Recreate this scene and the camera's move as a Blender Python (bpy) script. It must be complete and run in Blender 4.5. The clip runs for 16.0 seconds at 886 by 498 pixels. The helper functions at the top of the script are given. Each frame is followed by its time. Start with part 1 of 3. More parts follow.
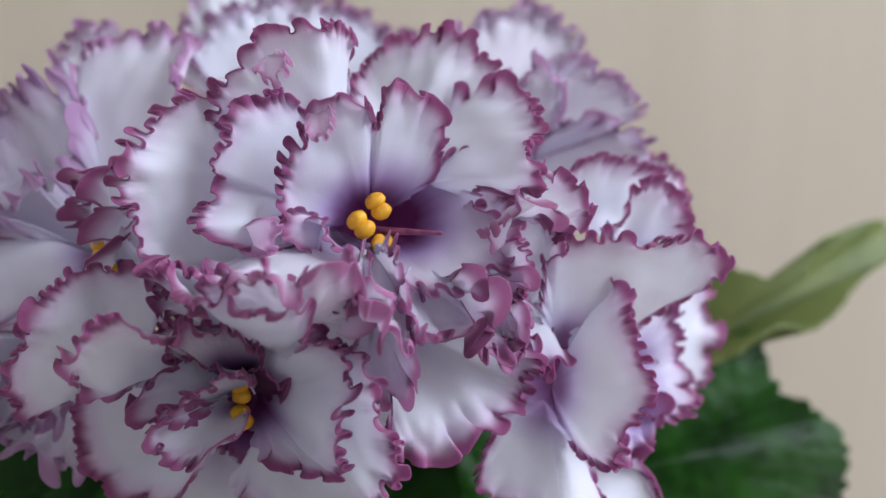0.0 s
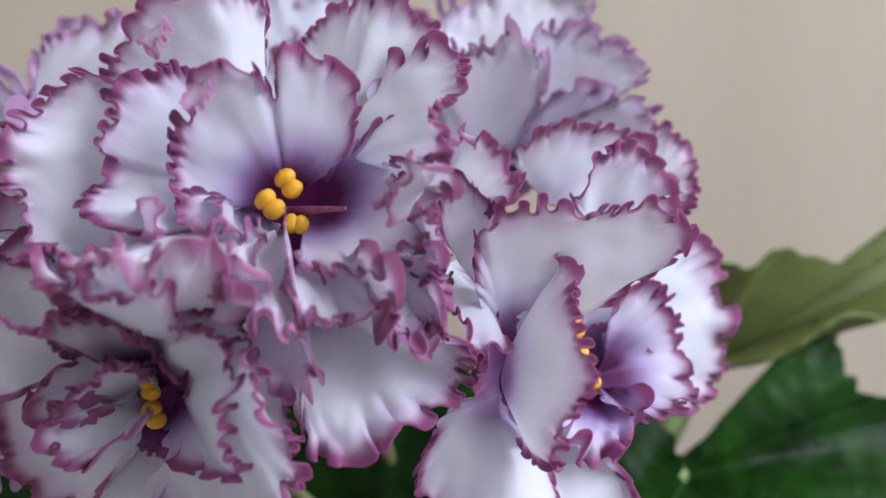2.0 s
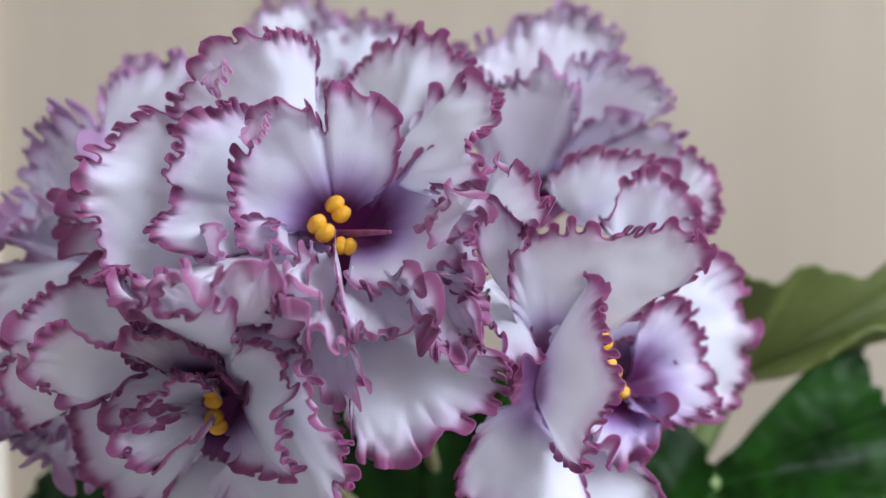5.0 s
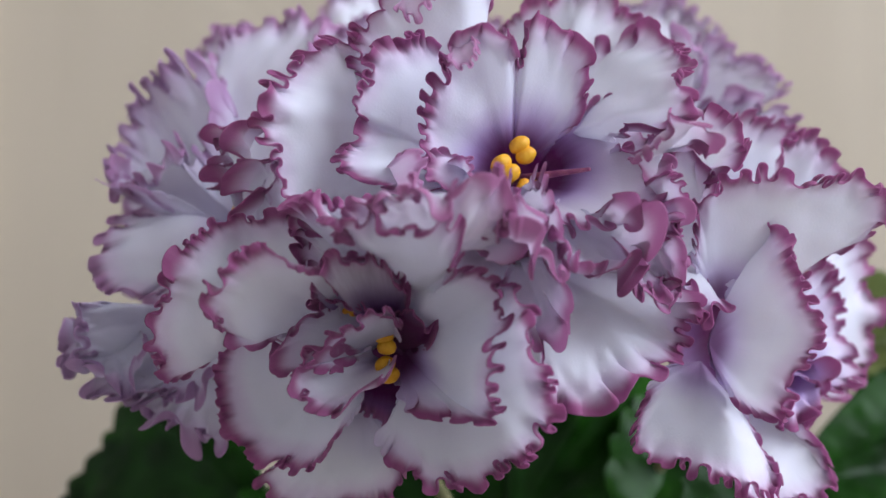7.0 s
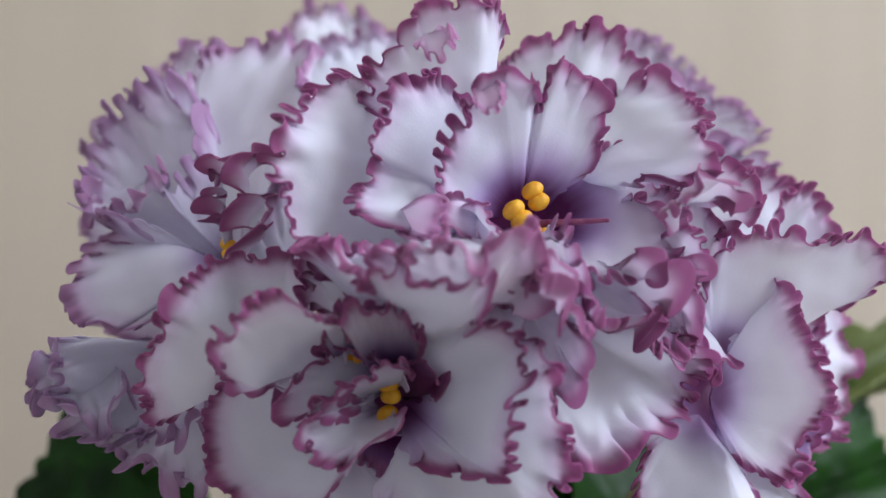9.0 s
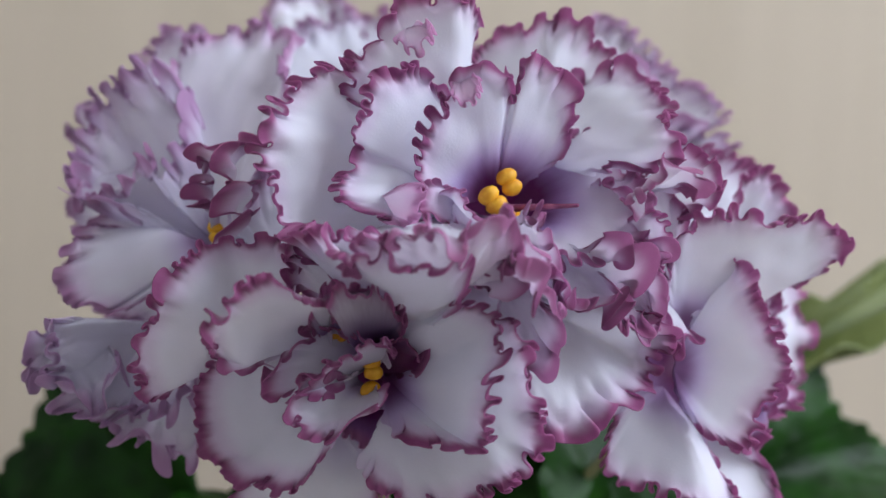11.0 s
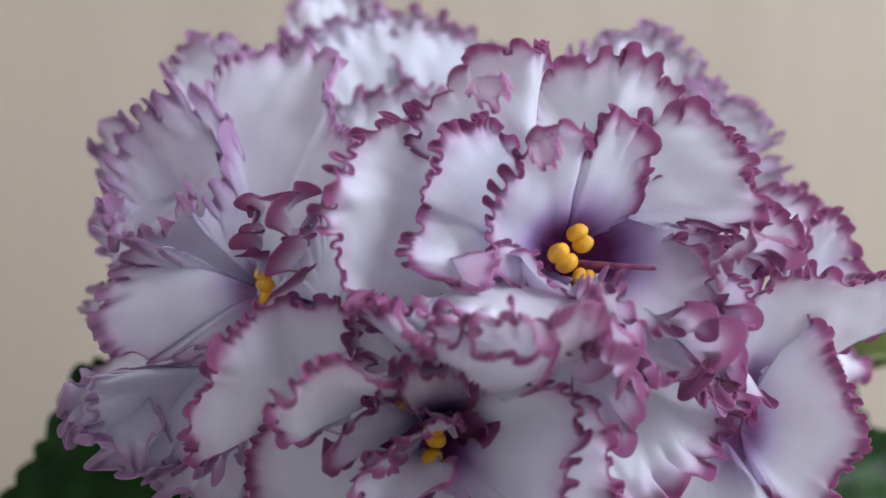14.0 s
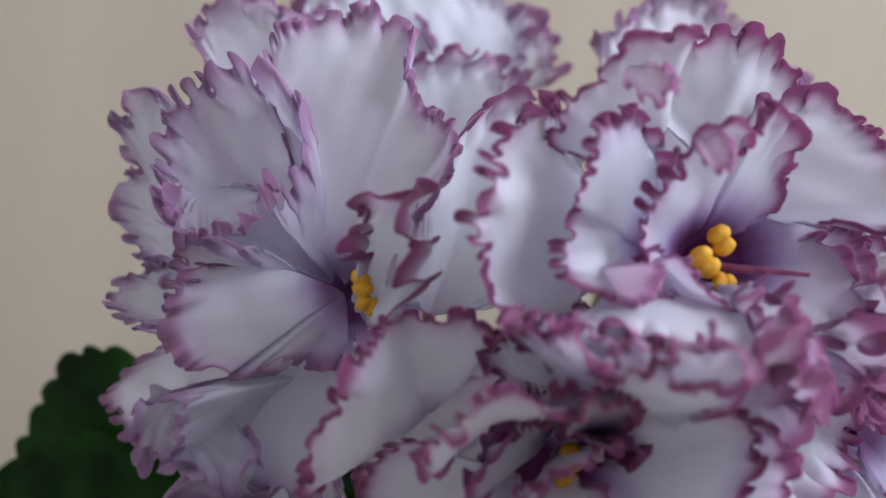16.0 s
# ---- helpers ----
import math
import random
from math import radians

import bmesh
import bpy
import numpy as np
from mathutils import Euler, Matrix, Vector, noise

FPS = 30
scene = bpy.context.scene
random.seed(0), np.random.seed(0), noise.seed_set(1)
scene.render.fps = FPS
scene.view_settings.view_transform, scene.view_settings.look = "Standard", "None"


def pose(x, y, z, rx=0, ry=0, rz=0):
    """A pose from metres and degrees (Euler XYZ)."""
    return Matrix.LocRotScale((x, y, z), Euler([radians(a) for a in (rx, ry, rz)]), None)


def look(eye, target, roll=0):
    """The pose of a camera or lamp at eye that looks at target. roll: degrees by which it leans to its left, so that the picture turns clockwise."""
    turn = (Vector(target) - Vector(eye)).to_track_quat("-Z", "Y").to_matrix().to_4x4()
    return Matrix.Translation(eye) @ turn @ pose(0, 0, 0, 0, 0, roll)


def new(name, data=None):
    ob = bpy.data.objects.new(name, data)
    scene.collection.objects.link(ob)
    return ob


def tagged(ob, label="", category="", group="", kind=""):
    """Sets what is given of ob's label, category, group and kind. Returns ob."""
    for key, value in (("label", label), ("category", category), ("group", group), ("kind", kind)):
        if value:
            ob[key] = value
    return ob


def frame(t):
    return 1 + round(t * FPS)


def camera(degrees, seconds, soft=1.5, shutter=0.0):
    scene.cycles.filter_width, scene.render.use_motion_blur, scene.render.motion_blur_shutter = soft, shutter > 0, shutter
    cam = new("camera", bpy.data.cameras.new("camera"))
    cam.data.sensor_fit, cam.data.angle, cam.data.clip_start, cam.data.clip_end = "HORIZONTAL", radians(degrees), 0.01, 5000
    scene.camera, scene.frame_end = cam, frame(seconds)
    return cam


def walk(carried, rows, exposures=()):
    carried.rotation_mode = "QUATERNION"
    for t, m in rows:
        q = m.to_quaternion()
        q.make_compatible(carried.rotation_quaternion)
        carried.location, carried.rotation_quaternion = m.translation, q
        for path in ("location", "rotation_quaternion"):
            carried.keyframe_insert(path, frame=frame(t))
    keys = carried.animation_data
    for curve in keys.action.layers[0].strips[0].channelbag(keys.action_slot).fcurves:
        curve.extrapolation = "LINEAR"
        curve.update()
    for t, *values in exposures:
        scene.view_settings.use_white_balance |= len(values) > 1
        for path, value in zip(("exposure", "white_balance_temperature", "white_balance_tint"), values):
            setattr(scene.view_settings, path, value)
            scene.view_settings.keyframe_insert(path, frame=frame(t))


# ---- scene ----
cam = camera(39.0, 16.0)
METRES, EYE, TILT, LEAN, TURN = 0.32, 0.24, -6.0, -3.0, 0.0
ROWS = [
    (0.0, 0.0, 0.0, 0.0, -0.0, 0.0, 0.0),
    (0.5, 0.0418, 0.0025, 0.0072, 1.93, 0.27, 0.5),
    (1.0, 0.0943, 0.0203, -0.0054, 4.92, 0.7, 0.89),
    (1.5, 0.1227, 0.0441, -0.0163, 7.65, 0.72, 1.59),
    (2.0, 0.1322, 0.0703, -0.0223, 9.37, 1.08, 1.89),
    (2.5, 0.1314, 0.0712, -0.0357, 10.55, 1.37, 1.52),
    (3.0, 0.1744, 0.0605, -0.007, 11.17, 1.32, 1.19),
    (3.5, 0.1764, 0.0545, 0.0226, 12.51, -0.25, 2.12),
    (6.0, 0.0721, 0.0085, -0.0704, 9.44, 4.58, 2.25),
    (6.5, 0.0191, 0.0118, -0.0865, 7.7, 5.52, 2.0),
    (7.0, -0.0175, 0.0232, -0.0891, 5.33, 5.83, 1.11),
    (7.5, -0.0393, 0.038, -0.085, 3.03, 6.29, 0.55),
    (8.0, -0.0731, 0.0241, -0.0891, 1.55, 6.26, 0.28),
    (8.5, -0.0871, 0.0271, -0.093, 0.41, 6.18, -0.16),
    (9.0, -0.0821, 0.0396, -0.0651, -0.5, 5.84, -0.36),
    (11.5, -0.0907, 0.0025, -0.0591, -2.29, 4.11, 0.01),
    (12.0, -0.0916, 0.0123, -0.0749, -2.36, 4.89, -0.34),
    (12.5, -0.107, -0.0076, -0.0756, -2.31, 4.86, -0.67),
    (13.0, -0.1135, 0.0005, -0.0723, -2.5, 4.3, -0.86),
    (13.5, -0.1165, 0.0164, -0.0689, -2.86, 3.85, -0.86),
    (14.0, -0.1378, 0.0405, 0.0099, -3.76, 0.58, -0.6),
    (14.5, -0.1466, 0.0651, 0.0093, -4.71, -0.47, -0.38),
    (15.0, -0.1896, 0.0848, 0.0377, -7.12, -1.74, -0.28),
    (15.5, -0.2327, 0.1027, 0.0461, -8.94, -2.21, -0.37),
    (16.0, -0.2615, 0.1169, 0.042, -11.21, -2.64, -0.66),
]
walk(cam, [(t, pose(0, 0, EYE, TILT, LEAN, TURN) @ pose(METRES * x, METRES * y, METRES * z, 90 + pitch, roll, yaw)) for t, x, y, z, yaw, pitch, roll in ROWS],
     exposures=((0.0, -0.08), (3.5, 0.0), (9.0, -0.04), (12.0, -0.1), (14.5, -0.04), (16.0, -0.2)))

# ---- lens focus ----
cam.data.dof.use_dof = True
cam.data.dof.focus_distance = 0.195
cam.data.dof.aperture_fstop = 13.0

# ---- world and light ----
world = bpy.data.worlds.new("sky")
scene.world = world
world.use_nodes = True
wn = world.node_tree
sky = wn.nodes.new("ShaderNodeTexSky")
sky.sky_type, sky.sun_disc = "NISHITA", False
sky.sun_elevation, sky.sun_rotation = radians(40), radians(200)
wn.nodes["Background"].inputs["Strength"].default_value = 0.1
wn.links.new(sky.outputs["Color"], wn.nodes["Background"].inputs["Color"])

WINDOW_POWER = 49.0
daylight = new("window_daylight", bpy.data.lights.new("window_daylight", "AREA"))
daylight.data.shape, daylight.data.size, daylight.data.size_y = "RECTANGLE", 1.25, 1.2
daylight.data.energy = WINDOW_POWER
daylight.data.color = (0.83, 0.885, 1.0)
daylight.matrix_world = look((1.22, -0.18, 1.06), (0.0, 0.2, 0.22))


# ---- materials ----
def material(name):
    m = bpy.data.materials.new(name)
    m.use_nodes = True
    n = m.node_tree.nodes
    return m, n, m.node_tree.links, n["Principled BSDF"]


def add(nodes, kind, **values):
    node = nodes.new("ShaderNode" + kind)
    for key, value in values.items():
        node.inputs[key].default_value = value
    return node


def mathn(n, l, op, a, b=None, clamp=False):
    node = n.new("ShaderNodeMath")
    node.operation, node.use_clamp = op, clamp
    for i, v in enumerate((a, b)):
        if v is None:
            continue
        if isinstance(v, (int, float)):
            node.inputs[i].default_value = v
        else:
            l.new(v, node.inputs[i])
    return node.outputs[0]


def smooth(n, l, value, lo, hi, a=0.0, b=1.0):
    node = n.new("ShaderNodeMapRange")
    node.interpolation_type = "SMOOTHSTEP"
    l.new(value, node.inputs["Value"])
    for key, v in (("From Min", lo), ("From Max", hi), ("To Min", a), ("To Max", b)):
        node.inputs[key].default_value = v
    return node.outputs["Result"]


def mixed(n, l, factor, a, b):
    node = n.new("ShaderNodeMix")
    node.data_type = "RGBA"
    for i, v in ((0, factor), (6, a), (7, b)):
        if isinstance(v, tuple):
            node.inputs[i].default_value = (*v, 1)
        elif isinstance(v, float):
            node.inputs[i].default_value = v
        else:
            l.new(v, node.inputs[i])
    return node.outputs[2]


def petal_material():
    """White petal with a magenta pigment band along the frill, a violet throat, faint veins and a fine crystalline sheen."""
    m, n, l, p = material("petal_white_magenta")
    rim = n.new("ShaderNodeAttribute")
    rim.attribute_name = "rim"
    core = n.new("ShaderNodeAttribute")
    core.attribute_name = "core"
    along = n.new("ShaderNodeAttribute")
    along.attribute_name = "along"
    dye = n.new("ShaderNodeAttribute")
    dye.attribute_name = "dye"
    pale = n.new("ShaderNodeAttribute")
    pale.attribute_name = "pale"
    coord = n.new("ShaderNodeTexCoord")
    wash = n.new("ShaderNodeAttribute")
    wash.attribute_name = "wash"
    dark = n.new("ShaderNodeAttribute")
    dark.attribute_name = "dark"
    # streaks that run from the rim towards the throat
    comb = n.new("ShaderNodeCombineXYZ")
    l.new(along.outputs["Fac"], comb.inputs["X"])
    l.new(mathn(n, l, "MULTIPLY", rim.outputs["Fac"], 0.12), comb.inputs["Y"])
    l.new(dye.outputs["Fac"], comb.inputs["Z"])
    streak = add(n, "TexNoise", Scale=1.3, Detail=4.0, Roughness=0.6)
    l.new(comb.outputs[0], streak.inputs["Vector"])
    patch = add(n, "TexNoise", Scale=0.16, Detail=2.0)
    l.new(comb.outputs[0], patch.inputs["Vector"])
    wide = mathn(n, l, "MULTIPLY", mathn(n, l, "SUBTRACT", streak.outputs["Fac"], 0.5), 0.9)
    wide = mathn(n, l, "ADD", wide, mathn(n, l, "MULTIPLY", mathn(n, l, "SUBTRACT", patch.outputs["Fac"], 0.5), 2.2))
    d = mathn(n, l, "SUBTRACT", rim.outputs["Fac"], wide)
    band = smooth(n, l, d, 0.5, 2.3, 1.0, 0.0)
    blush = smooth(n, l, d, 1.0, 5.5, 0.34, 0.0)
    near = mathn(n, l, "DIVIDE", core.outputs["Fac"], mathn(n, l, "MAXIMUM", dye.outputs["Fac"], 0.6))
    deep = smooth(n, l, mathn(n, l, "ADD", near, mathn(n, l, "MULTIPLY", wide, 0.9)), 4.0, 16.0, 1.0, 0.0)
    deep = mathn(n, l, "MULTIPLY", deep, dye.outputs["Fac"], True)
    heart = smooth(n, l, mathn(n, l, "ADD", near, wide), 3.5, 10.5, 0.95, 0.0)
    heart = mathn(n, l, "MULTIPLY", heart, dye.outputs["Fac"], True)
    cloud = add(n, "TexNoise", Scale=90.0, Detail=2.0)
    l.new(coord.outputs["Object"], cloud.inputs["Vector"])
    white = mixed(n, l, cloud.outputs["Fac"], (0.79, 0.81, 0.90), (0.88, 0.895, 0.96))
    c = mixed(n, l, blush, white, (0.58, 0.25, 0.57))
    # pink wash; its lilac-grey end also puts shade into flower_d's colour
    c = mixed(n, l, mathn(n, l, "MULTIPLY", wash.outputs["Fac"], patch.outputs["Fac"]), c, mixed(n, l, pale.outputs["Fac"], (0.80, 0.50, 0.70), (0.44, 0.37, 0.59)))
    c = mixed(n, l, deep, c, (0.42, 0.25, 0.62))
    c = mixed(n, l, heart, c, (0.13, 0.008, 0.10))
    # dark: maroon of inner petals; in flower_c also shadow painted into the throat
    c = mixed(n, l, mathn(n, l, "MULTIPLY", dark.outputs["Fac"], smooth(n, l, streak.outputs["Fac"], 0.2, 0.8, 0.6, 1.0)), c, (0.15, 0.018, 0.10))
    rimcol = mixed(n, l, streak.outputs["Fac"], (0.21, 0.010, 0.105), (0.47, 0.16, 0.36))
    rimcol = mixed(n, l, mathn(n, l, "MULTIPLY", wash.outputs["Fac"], 0.75, True), rimcol, (0.68, 0.37, 0.60))
    rimcol = mixed(n, l, pale.outputs["Fac"], rimcol, (0.49, 0.32, 0.53))
    c = mixed(n, l, band, c, rimcol)
    grain = add(n, "TexNoise", Scale=2600.0, Detail=2.0)
    l.new(coord.outputs["Object"], grain.inputs["Vector"])
    vein = add(n, "TexNoise", Scale=0.9, Detail=3.0)
    vmap = n.new("ShaderNodeCombineXYZ")
    l.new(along.outputs["Fac"], vmap.inputs["X"])
    l.new(mathn(n, l, "MULTIPLY", rim.outputs["Fac"], 0.05), vmap.inputs["Y"])
    l.new(vmap.outputs[0], vein.inputs["Vector"])
    height = mathn(n, l, "ADD", mathn(n, l, "MULTIPLY", grain.outputs["Fac"], 0.7), mathn(n, l, "MULTIPLY", vein.outputs["Fac"], 0.3))
    bump = add(n, "Bump", Strength=0.55, Distance=0.0002)
    l.new(height, bump.inputs["Height"])
    l.new(c, p.inputs["Base Color"])
    l.new(bump.outputs[0], p.inputs["Normal"])
    fleck = add(n, "TexNoise", Scale=4200.0, Detail=1.0)
    l.new(coord.outputs["Object"], fleck.inputs["Vector"])
    l.new(smooth(n, l, fleck.outputs["Fac"], 0.5, 0.72, 0.55, 0.22), p.inputs["Roughness"])
    p.inputs["Specular IOR Level"].default_value = 0.5
    p.inputs["Sheen Weight"].default_value = 0.12
    thin = n.new("ShaderNodeBsdfTranslucent")
    half = add(n, "Gamma", Gamma=0.5)  # light crosses two skins of the petal
    l.new(c, half.inputs["Color"])
    l.new(half.outputs[0], thin.inputs["Color"])
    blend = add(n, "MixShader", Fac=0.56)
    l.new(p.outputs[0], blend.inputs[1])
    l.new(thin.outputs[0], blend.inputs[2])
    l.new(blend.outputs[0], n["Material Output"].inputs["Surface"])
    return m


def leaf_material():
    """Dark quilted green leaf: raised cells between paler sunken veins, fine hairs as sheen, glossy."""
    m, n, l, p = material("leaf_green")
    coord = n.new("ShaderNodeTexCoord")
    cells = add(n, "TexVoronoi", Scale=190.0)
    cells.feature = "SMOOTH_F1"
    l.new(coord.outputs["Object"], cells.inputs["Vector"])
    big = add(n, "TexNoise", Scale=45.0, Detail=3.0)
    l.new(coord.outputs["Object"], big.inputs["Vector"])
    fine = add(n, "TexNoise", Scale=900.0, Detail=2.0)
    l.new(coord.outputs["Object"], fine.inputs["Vector"])
    c = mixed(n, l, smooth(n, l, big.outputs["Fac"], 0.35, 0.7), (0.003, 0.015, 0.0015), (0.012, 0.062, 0.004))
    c = mixed(n, l, smooth(n, l, cells.outputs["Distance"], 0.35, 0.8, 0.0, 0.5), c, (0.010, 0.042, 0.007))
    l.new(c, p.inputs["Base Color"])
    height = mathn(n, l, "SUBTRACT", mathn(n, l, "MULTIPLY", fine.outputs["Fac"], 0.12), cells.outputs["Distance"])
    bump = add(n, "Bump", Strength=0.55, Distance=0.0015)
    l.new(height, bump.inputs["Height"])
    l.new(bump.outputs[0], p.inputs["Normal"])
    p.inputs["Roughness"].default_value = 0.36
    p.inputs["Specular IOR Level"].default_value = 0.1
    return m


def speckled(name, a, b, scale, roughness, bumpy=0.2, stretch=(1, 1, 1), distance=0.001):
    """A surface of two near colours with a coarse cloud and a fine grain."""
    m, n, l, p = material(name)
    coord = n.new("ShaderNodeTexCoord")
    place = n.new("ShaderNodeMapping")
    place.inputs["Scale"].default_value = stretch
    l.new(coord.outputs["Object"], place.inputs["Vector"])
    coarse = add(n, "TexNoise", Scale=scale, Detail=4.0, Roughness=0.6)
    fine = add(n, "TexNoise", Scale=scale * 14, Detail=3.0)
    for node in (coarse, fine):
        l.new(place.outputs[0], node.inputs["Vector"])
    c = mixed(n, l, smooth(n, l, coarse.outputs["Fac"], 0.25, 0.75), a, b)
    c = mixed(n, l, mathn(n, l, "MULTIPLY", fine.outputs["Fac"], 0.25), c, a)
    l.new(c, p.inputs["Base Color"])
    bump = add(n, "Bump", Strength=bumpy, Distance=distance)
    l.new(fine.outputs["Fac"], bump.inputs["Height"])
    l.new(bump.outputs[0], p.inputs["Normal"])
    p.inputs["Roughness"].default_value = roughness
    return m


PETAL = petal_material()
LEAF = leaf_material()
UNDERSIDE = speckled("leaf_underside", (0.085, 0.115, 0.022), (0.15, 0.18, 0.05), 60, 0.55, 0.5)
STEM = speckled("stem_green", (0.10, 0.17, 0.045), (0.20, 0.27, 0.09), 120, 0.5)
PALE_STEM = speckled("pedicel_green", (0.20, 0.20, 0.10), (0.34, 0.32, 0.17), 120, 0.5)
POLLEN = speckled("anther_yellow", (0.75, 0.33, 0.012), (0.90, 0.52, 0.03), 700, 0.5, 0.3, distance=0.0003)
STYLE = speckled("style_magenta", (0.20, 0.03, 0.12), (0.42, 0.14, 0.22), 500, 0.4)
PANEL = speckled("panel_beige", (0.50, 0.43, 0.335), (0.56, 0.485, 0.385), 6, 0.6, 0.12, (4, 4, 0.25))
TRIM = speckled("trim_cream", (0.74, 0.68, 0.58), (0.80, 0.75, 0.66), 8, 0.5)
PLASTER = speckled("plaster_white", (0.76, 0.755, 0.74), (0.82, 0.815, 0.80), 3, 0.85)
WOOD = speckled("table_wood", (0.24, 0.21, 0.19), (0.33, 0.30, 0.27), 9, 0.45, 0.2, (1, 8, 8))
POT = speckled("pot_dark", (0.02, 0.02, 0.022), (0.035, 0.034, 0.036), 20, 0.4)
SOIL = speckled("soil", (0.012, 0.009, 0.006), (0.04, 0.028, 0.018), 160, 0.95, 1.0, distance=0.004)


# ---- mesh helpers ----
def part(name, bm, mat, parent=None, label=""):
    """Links a bmesh as one mesh object, under a thing if there is one."""
    data = bpy.data.meshes.new(name)
    bmesh.ops.recalc_face_normals(bm, faces=bm.faces)
    bm.to_mesh(data)
    bm.free()
    for f in data.polygons:
        f.use_smooth = True
    data.materials.append(mat)
    ob = new(name, data)
    ob.parent = parent
    return tagged(ob, label) if label else ob


def slab(name, lo, hi, mat, parent=None, bevel=0.0, cut=None):
    """A box from corner to corner; with cut=(axis 0 or 1 across, a0, a1, z0, z1) an opening goes through it."""
    bm = bmesh.new()
    boxes = [(lo, hi)]
    if cut:
        ax, a0, a1, z0, z1 = cut
        boxes = []
        for r0, r1, s0, s1 in ((lo[ax], a0, lo[2], hi[2]), (a1, hi[ax], lo[2], hi[2]), (a0, a1, lo[2], z0), (a0, a1, z1, hi[2])):
            p, q = list(lo), list(hi)
            p[ax], q[ax], p[2], q[2] = r0, r1, s0, s1
            boxes.append((p, q))
    for p, q in boxes:
        m = Matrix.LocRotScale([(u + v) / 2 for u, v in zip(p, q)], None, [v - u for u, v in zip(p, q)])
        bmesh.ops.create_cube(bm, size=1, matrix=m)
    if bevel:
        bmesh.ops.bevel(bm, geom=list(bm.edges), offset=bevel, segments=3, affect="EDGES", profile=0.5)
    ob = part(name, bm, mat, parent)
    for f in ob.data.polygons:
        f.use_smooth = False
    return ob


def lathe(profile, segments=64, centre=(0, 0)):
    """A closed body turned from (radius, height) pairs."""
    bm = bmesh.new()
    rings = []
    for r, z in profile:
        rings.append([bm.verts.new((centre[0] + r * math.cos(2 * math.pi * k / segments), centre[1] + r * math.sin(2 * math.pi * k / segments), z)) for k in range(segments)])
    for a, b in zip(rings, rings[1:]):
        for k in range(segments):
            bm.faces.new((a[k], a[(k + 1) % segments], b[(k + 1) % segments], b[k]))
    bm.faces.new(rings[0][::-1])
    bm.faces.new(rings[-1])
    return bm


def tube(points, radii, sides=12):
    """A round tapered stalk along a smooth line through the points (metres)."""
    pts = spline([np.array(p, float) for p in points], 10)
    rad = np.interp(np.linspace(0, 1, len(pts)), np.linspace(0, 1, len(radii)), radii)
    bm = bmesh.new()
    rings = []
    for i, p in enumerate(pts):
        d = pts[min(i + 1, len(pts) - 1)] - pts[max(i - 1, 0)]
        q = Vector(d).to_track_quat("Z", "Y")
        rings.append([bm.verts.new(Vector(p) + q @ Vector((math.cos(2 * math.pi * k / sides), math.sin(2 * math.pi * k / sides), 0)) * rad[i]) for k in range(sides)])
    for a, b in zip(rings, rings[1:]):
        for k in range(sides):
            bm.faces.new((a[k], a[(k + 1) % sides], b[(k + 1) % sides], b[k]))
    bm.faces.new(rings[0][::-1])
    bm.faces.new(rings[-1])
    return bm


def spline(pts, per):
    """Catmull-Rom line through the points."""
    pts = [2 * pts[0] - pts[1], *pts, 2 * pts[-1] - pts[-2]]
    out = []
    for a, b, c, d in zip(pts, pts[1:], pts[2:], pts[3:]):
        for k in range(per):
            u = k / per
            out.append(0.5 * (2 * b + (c - a) * u + (2 * a - 5 * b + 4 * c - d) * u * u + (3 * b - a - 3 * c + d) * u ** 3))
    out.append(pts[-2])
    return np.array(out)


def wobble(x, seed, octaves=3):
    """Smooth seeded noise along a line, about -1 to 1."""
    r = np.random.RandomState(seed)
    y = np.zeros_like(x)
    for o in range(octaves):
        knots = r.uniform(-1, 1, 400)
        u = x * 2 ** o + 17.3
        i = np.floor(u).astype(int) % 398
        f = u - np.floor(u)
        f = f * f * (3 - 2 * f)
        y += (knots[i] * (1 - f) + knots[i + 1] * f) / 1.6 ** o
    return y * 0.75


def sheet(base, edge, step, rows, bulge):
    """A thin fan from its base to a smooth rim: grid of points, rim arc in mm, share of the way to the rim, normal."""
    b = np.array(base, float)
    e = [np.array(p, float) for p in edge]
    rim = spline([b + (e[0] - b) * 0.12, *e, b + (e[-1] - b) * 0.12], 24)
    arc = np.concatenate([[0], np.cumsum(np.linalg.norm(np.diff(rim, axis=0), axis=1))])
    cols = max(24, int(arc[-1] / step))
    a = np.linspace(0, arc[-1], cols)
    rim = np.stack([np.interp(a, arc, rim[:, k]) for k in range(3)], 1)
    ring = rim - b
    normal = np.cross(ring[:-1], ring[1:]).sum(0)
    normal /= np.linalg.norm(normal)
    if normal[1] > 0:
        normal = -normal
    s = 1 - (1 - np.linspace(0, 1, rows)) ** 1.7
    reach = np.linalg.norm(ring, axis=1)
    grid = b + ring[None] * s[:, None, None] + normal * (bulge * reach[None, :, None] * (4 * s * (1 - s))[:, None, None])
    return grid, a, s, normal, reach, ring


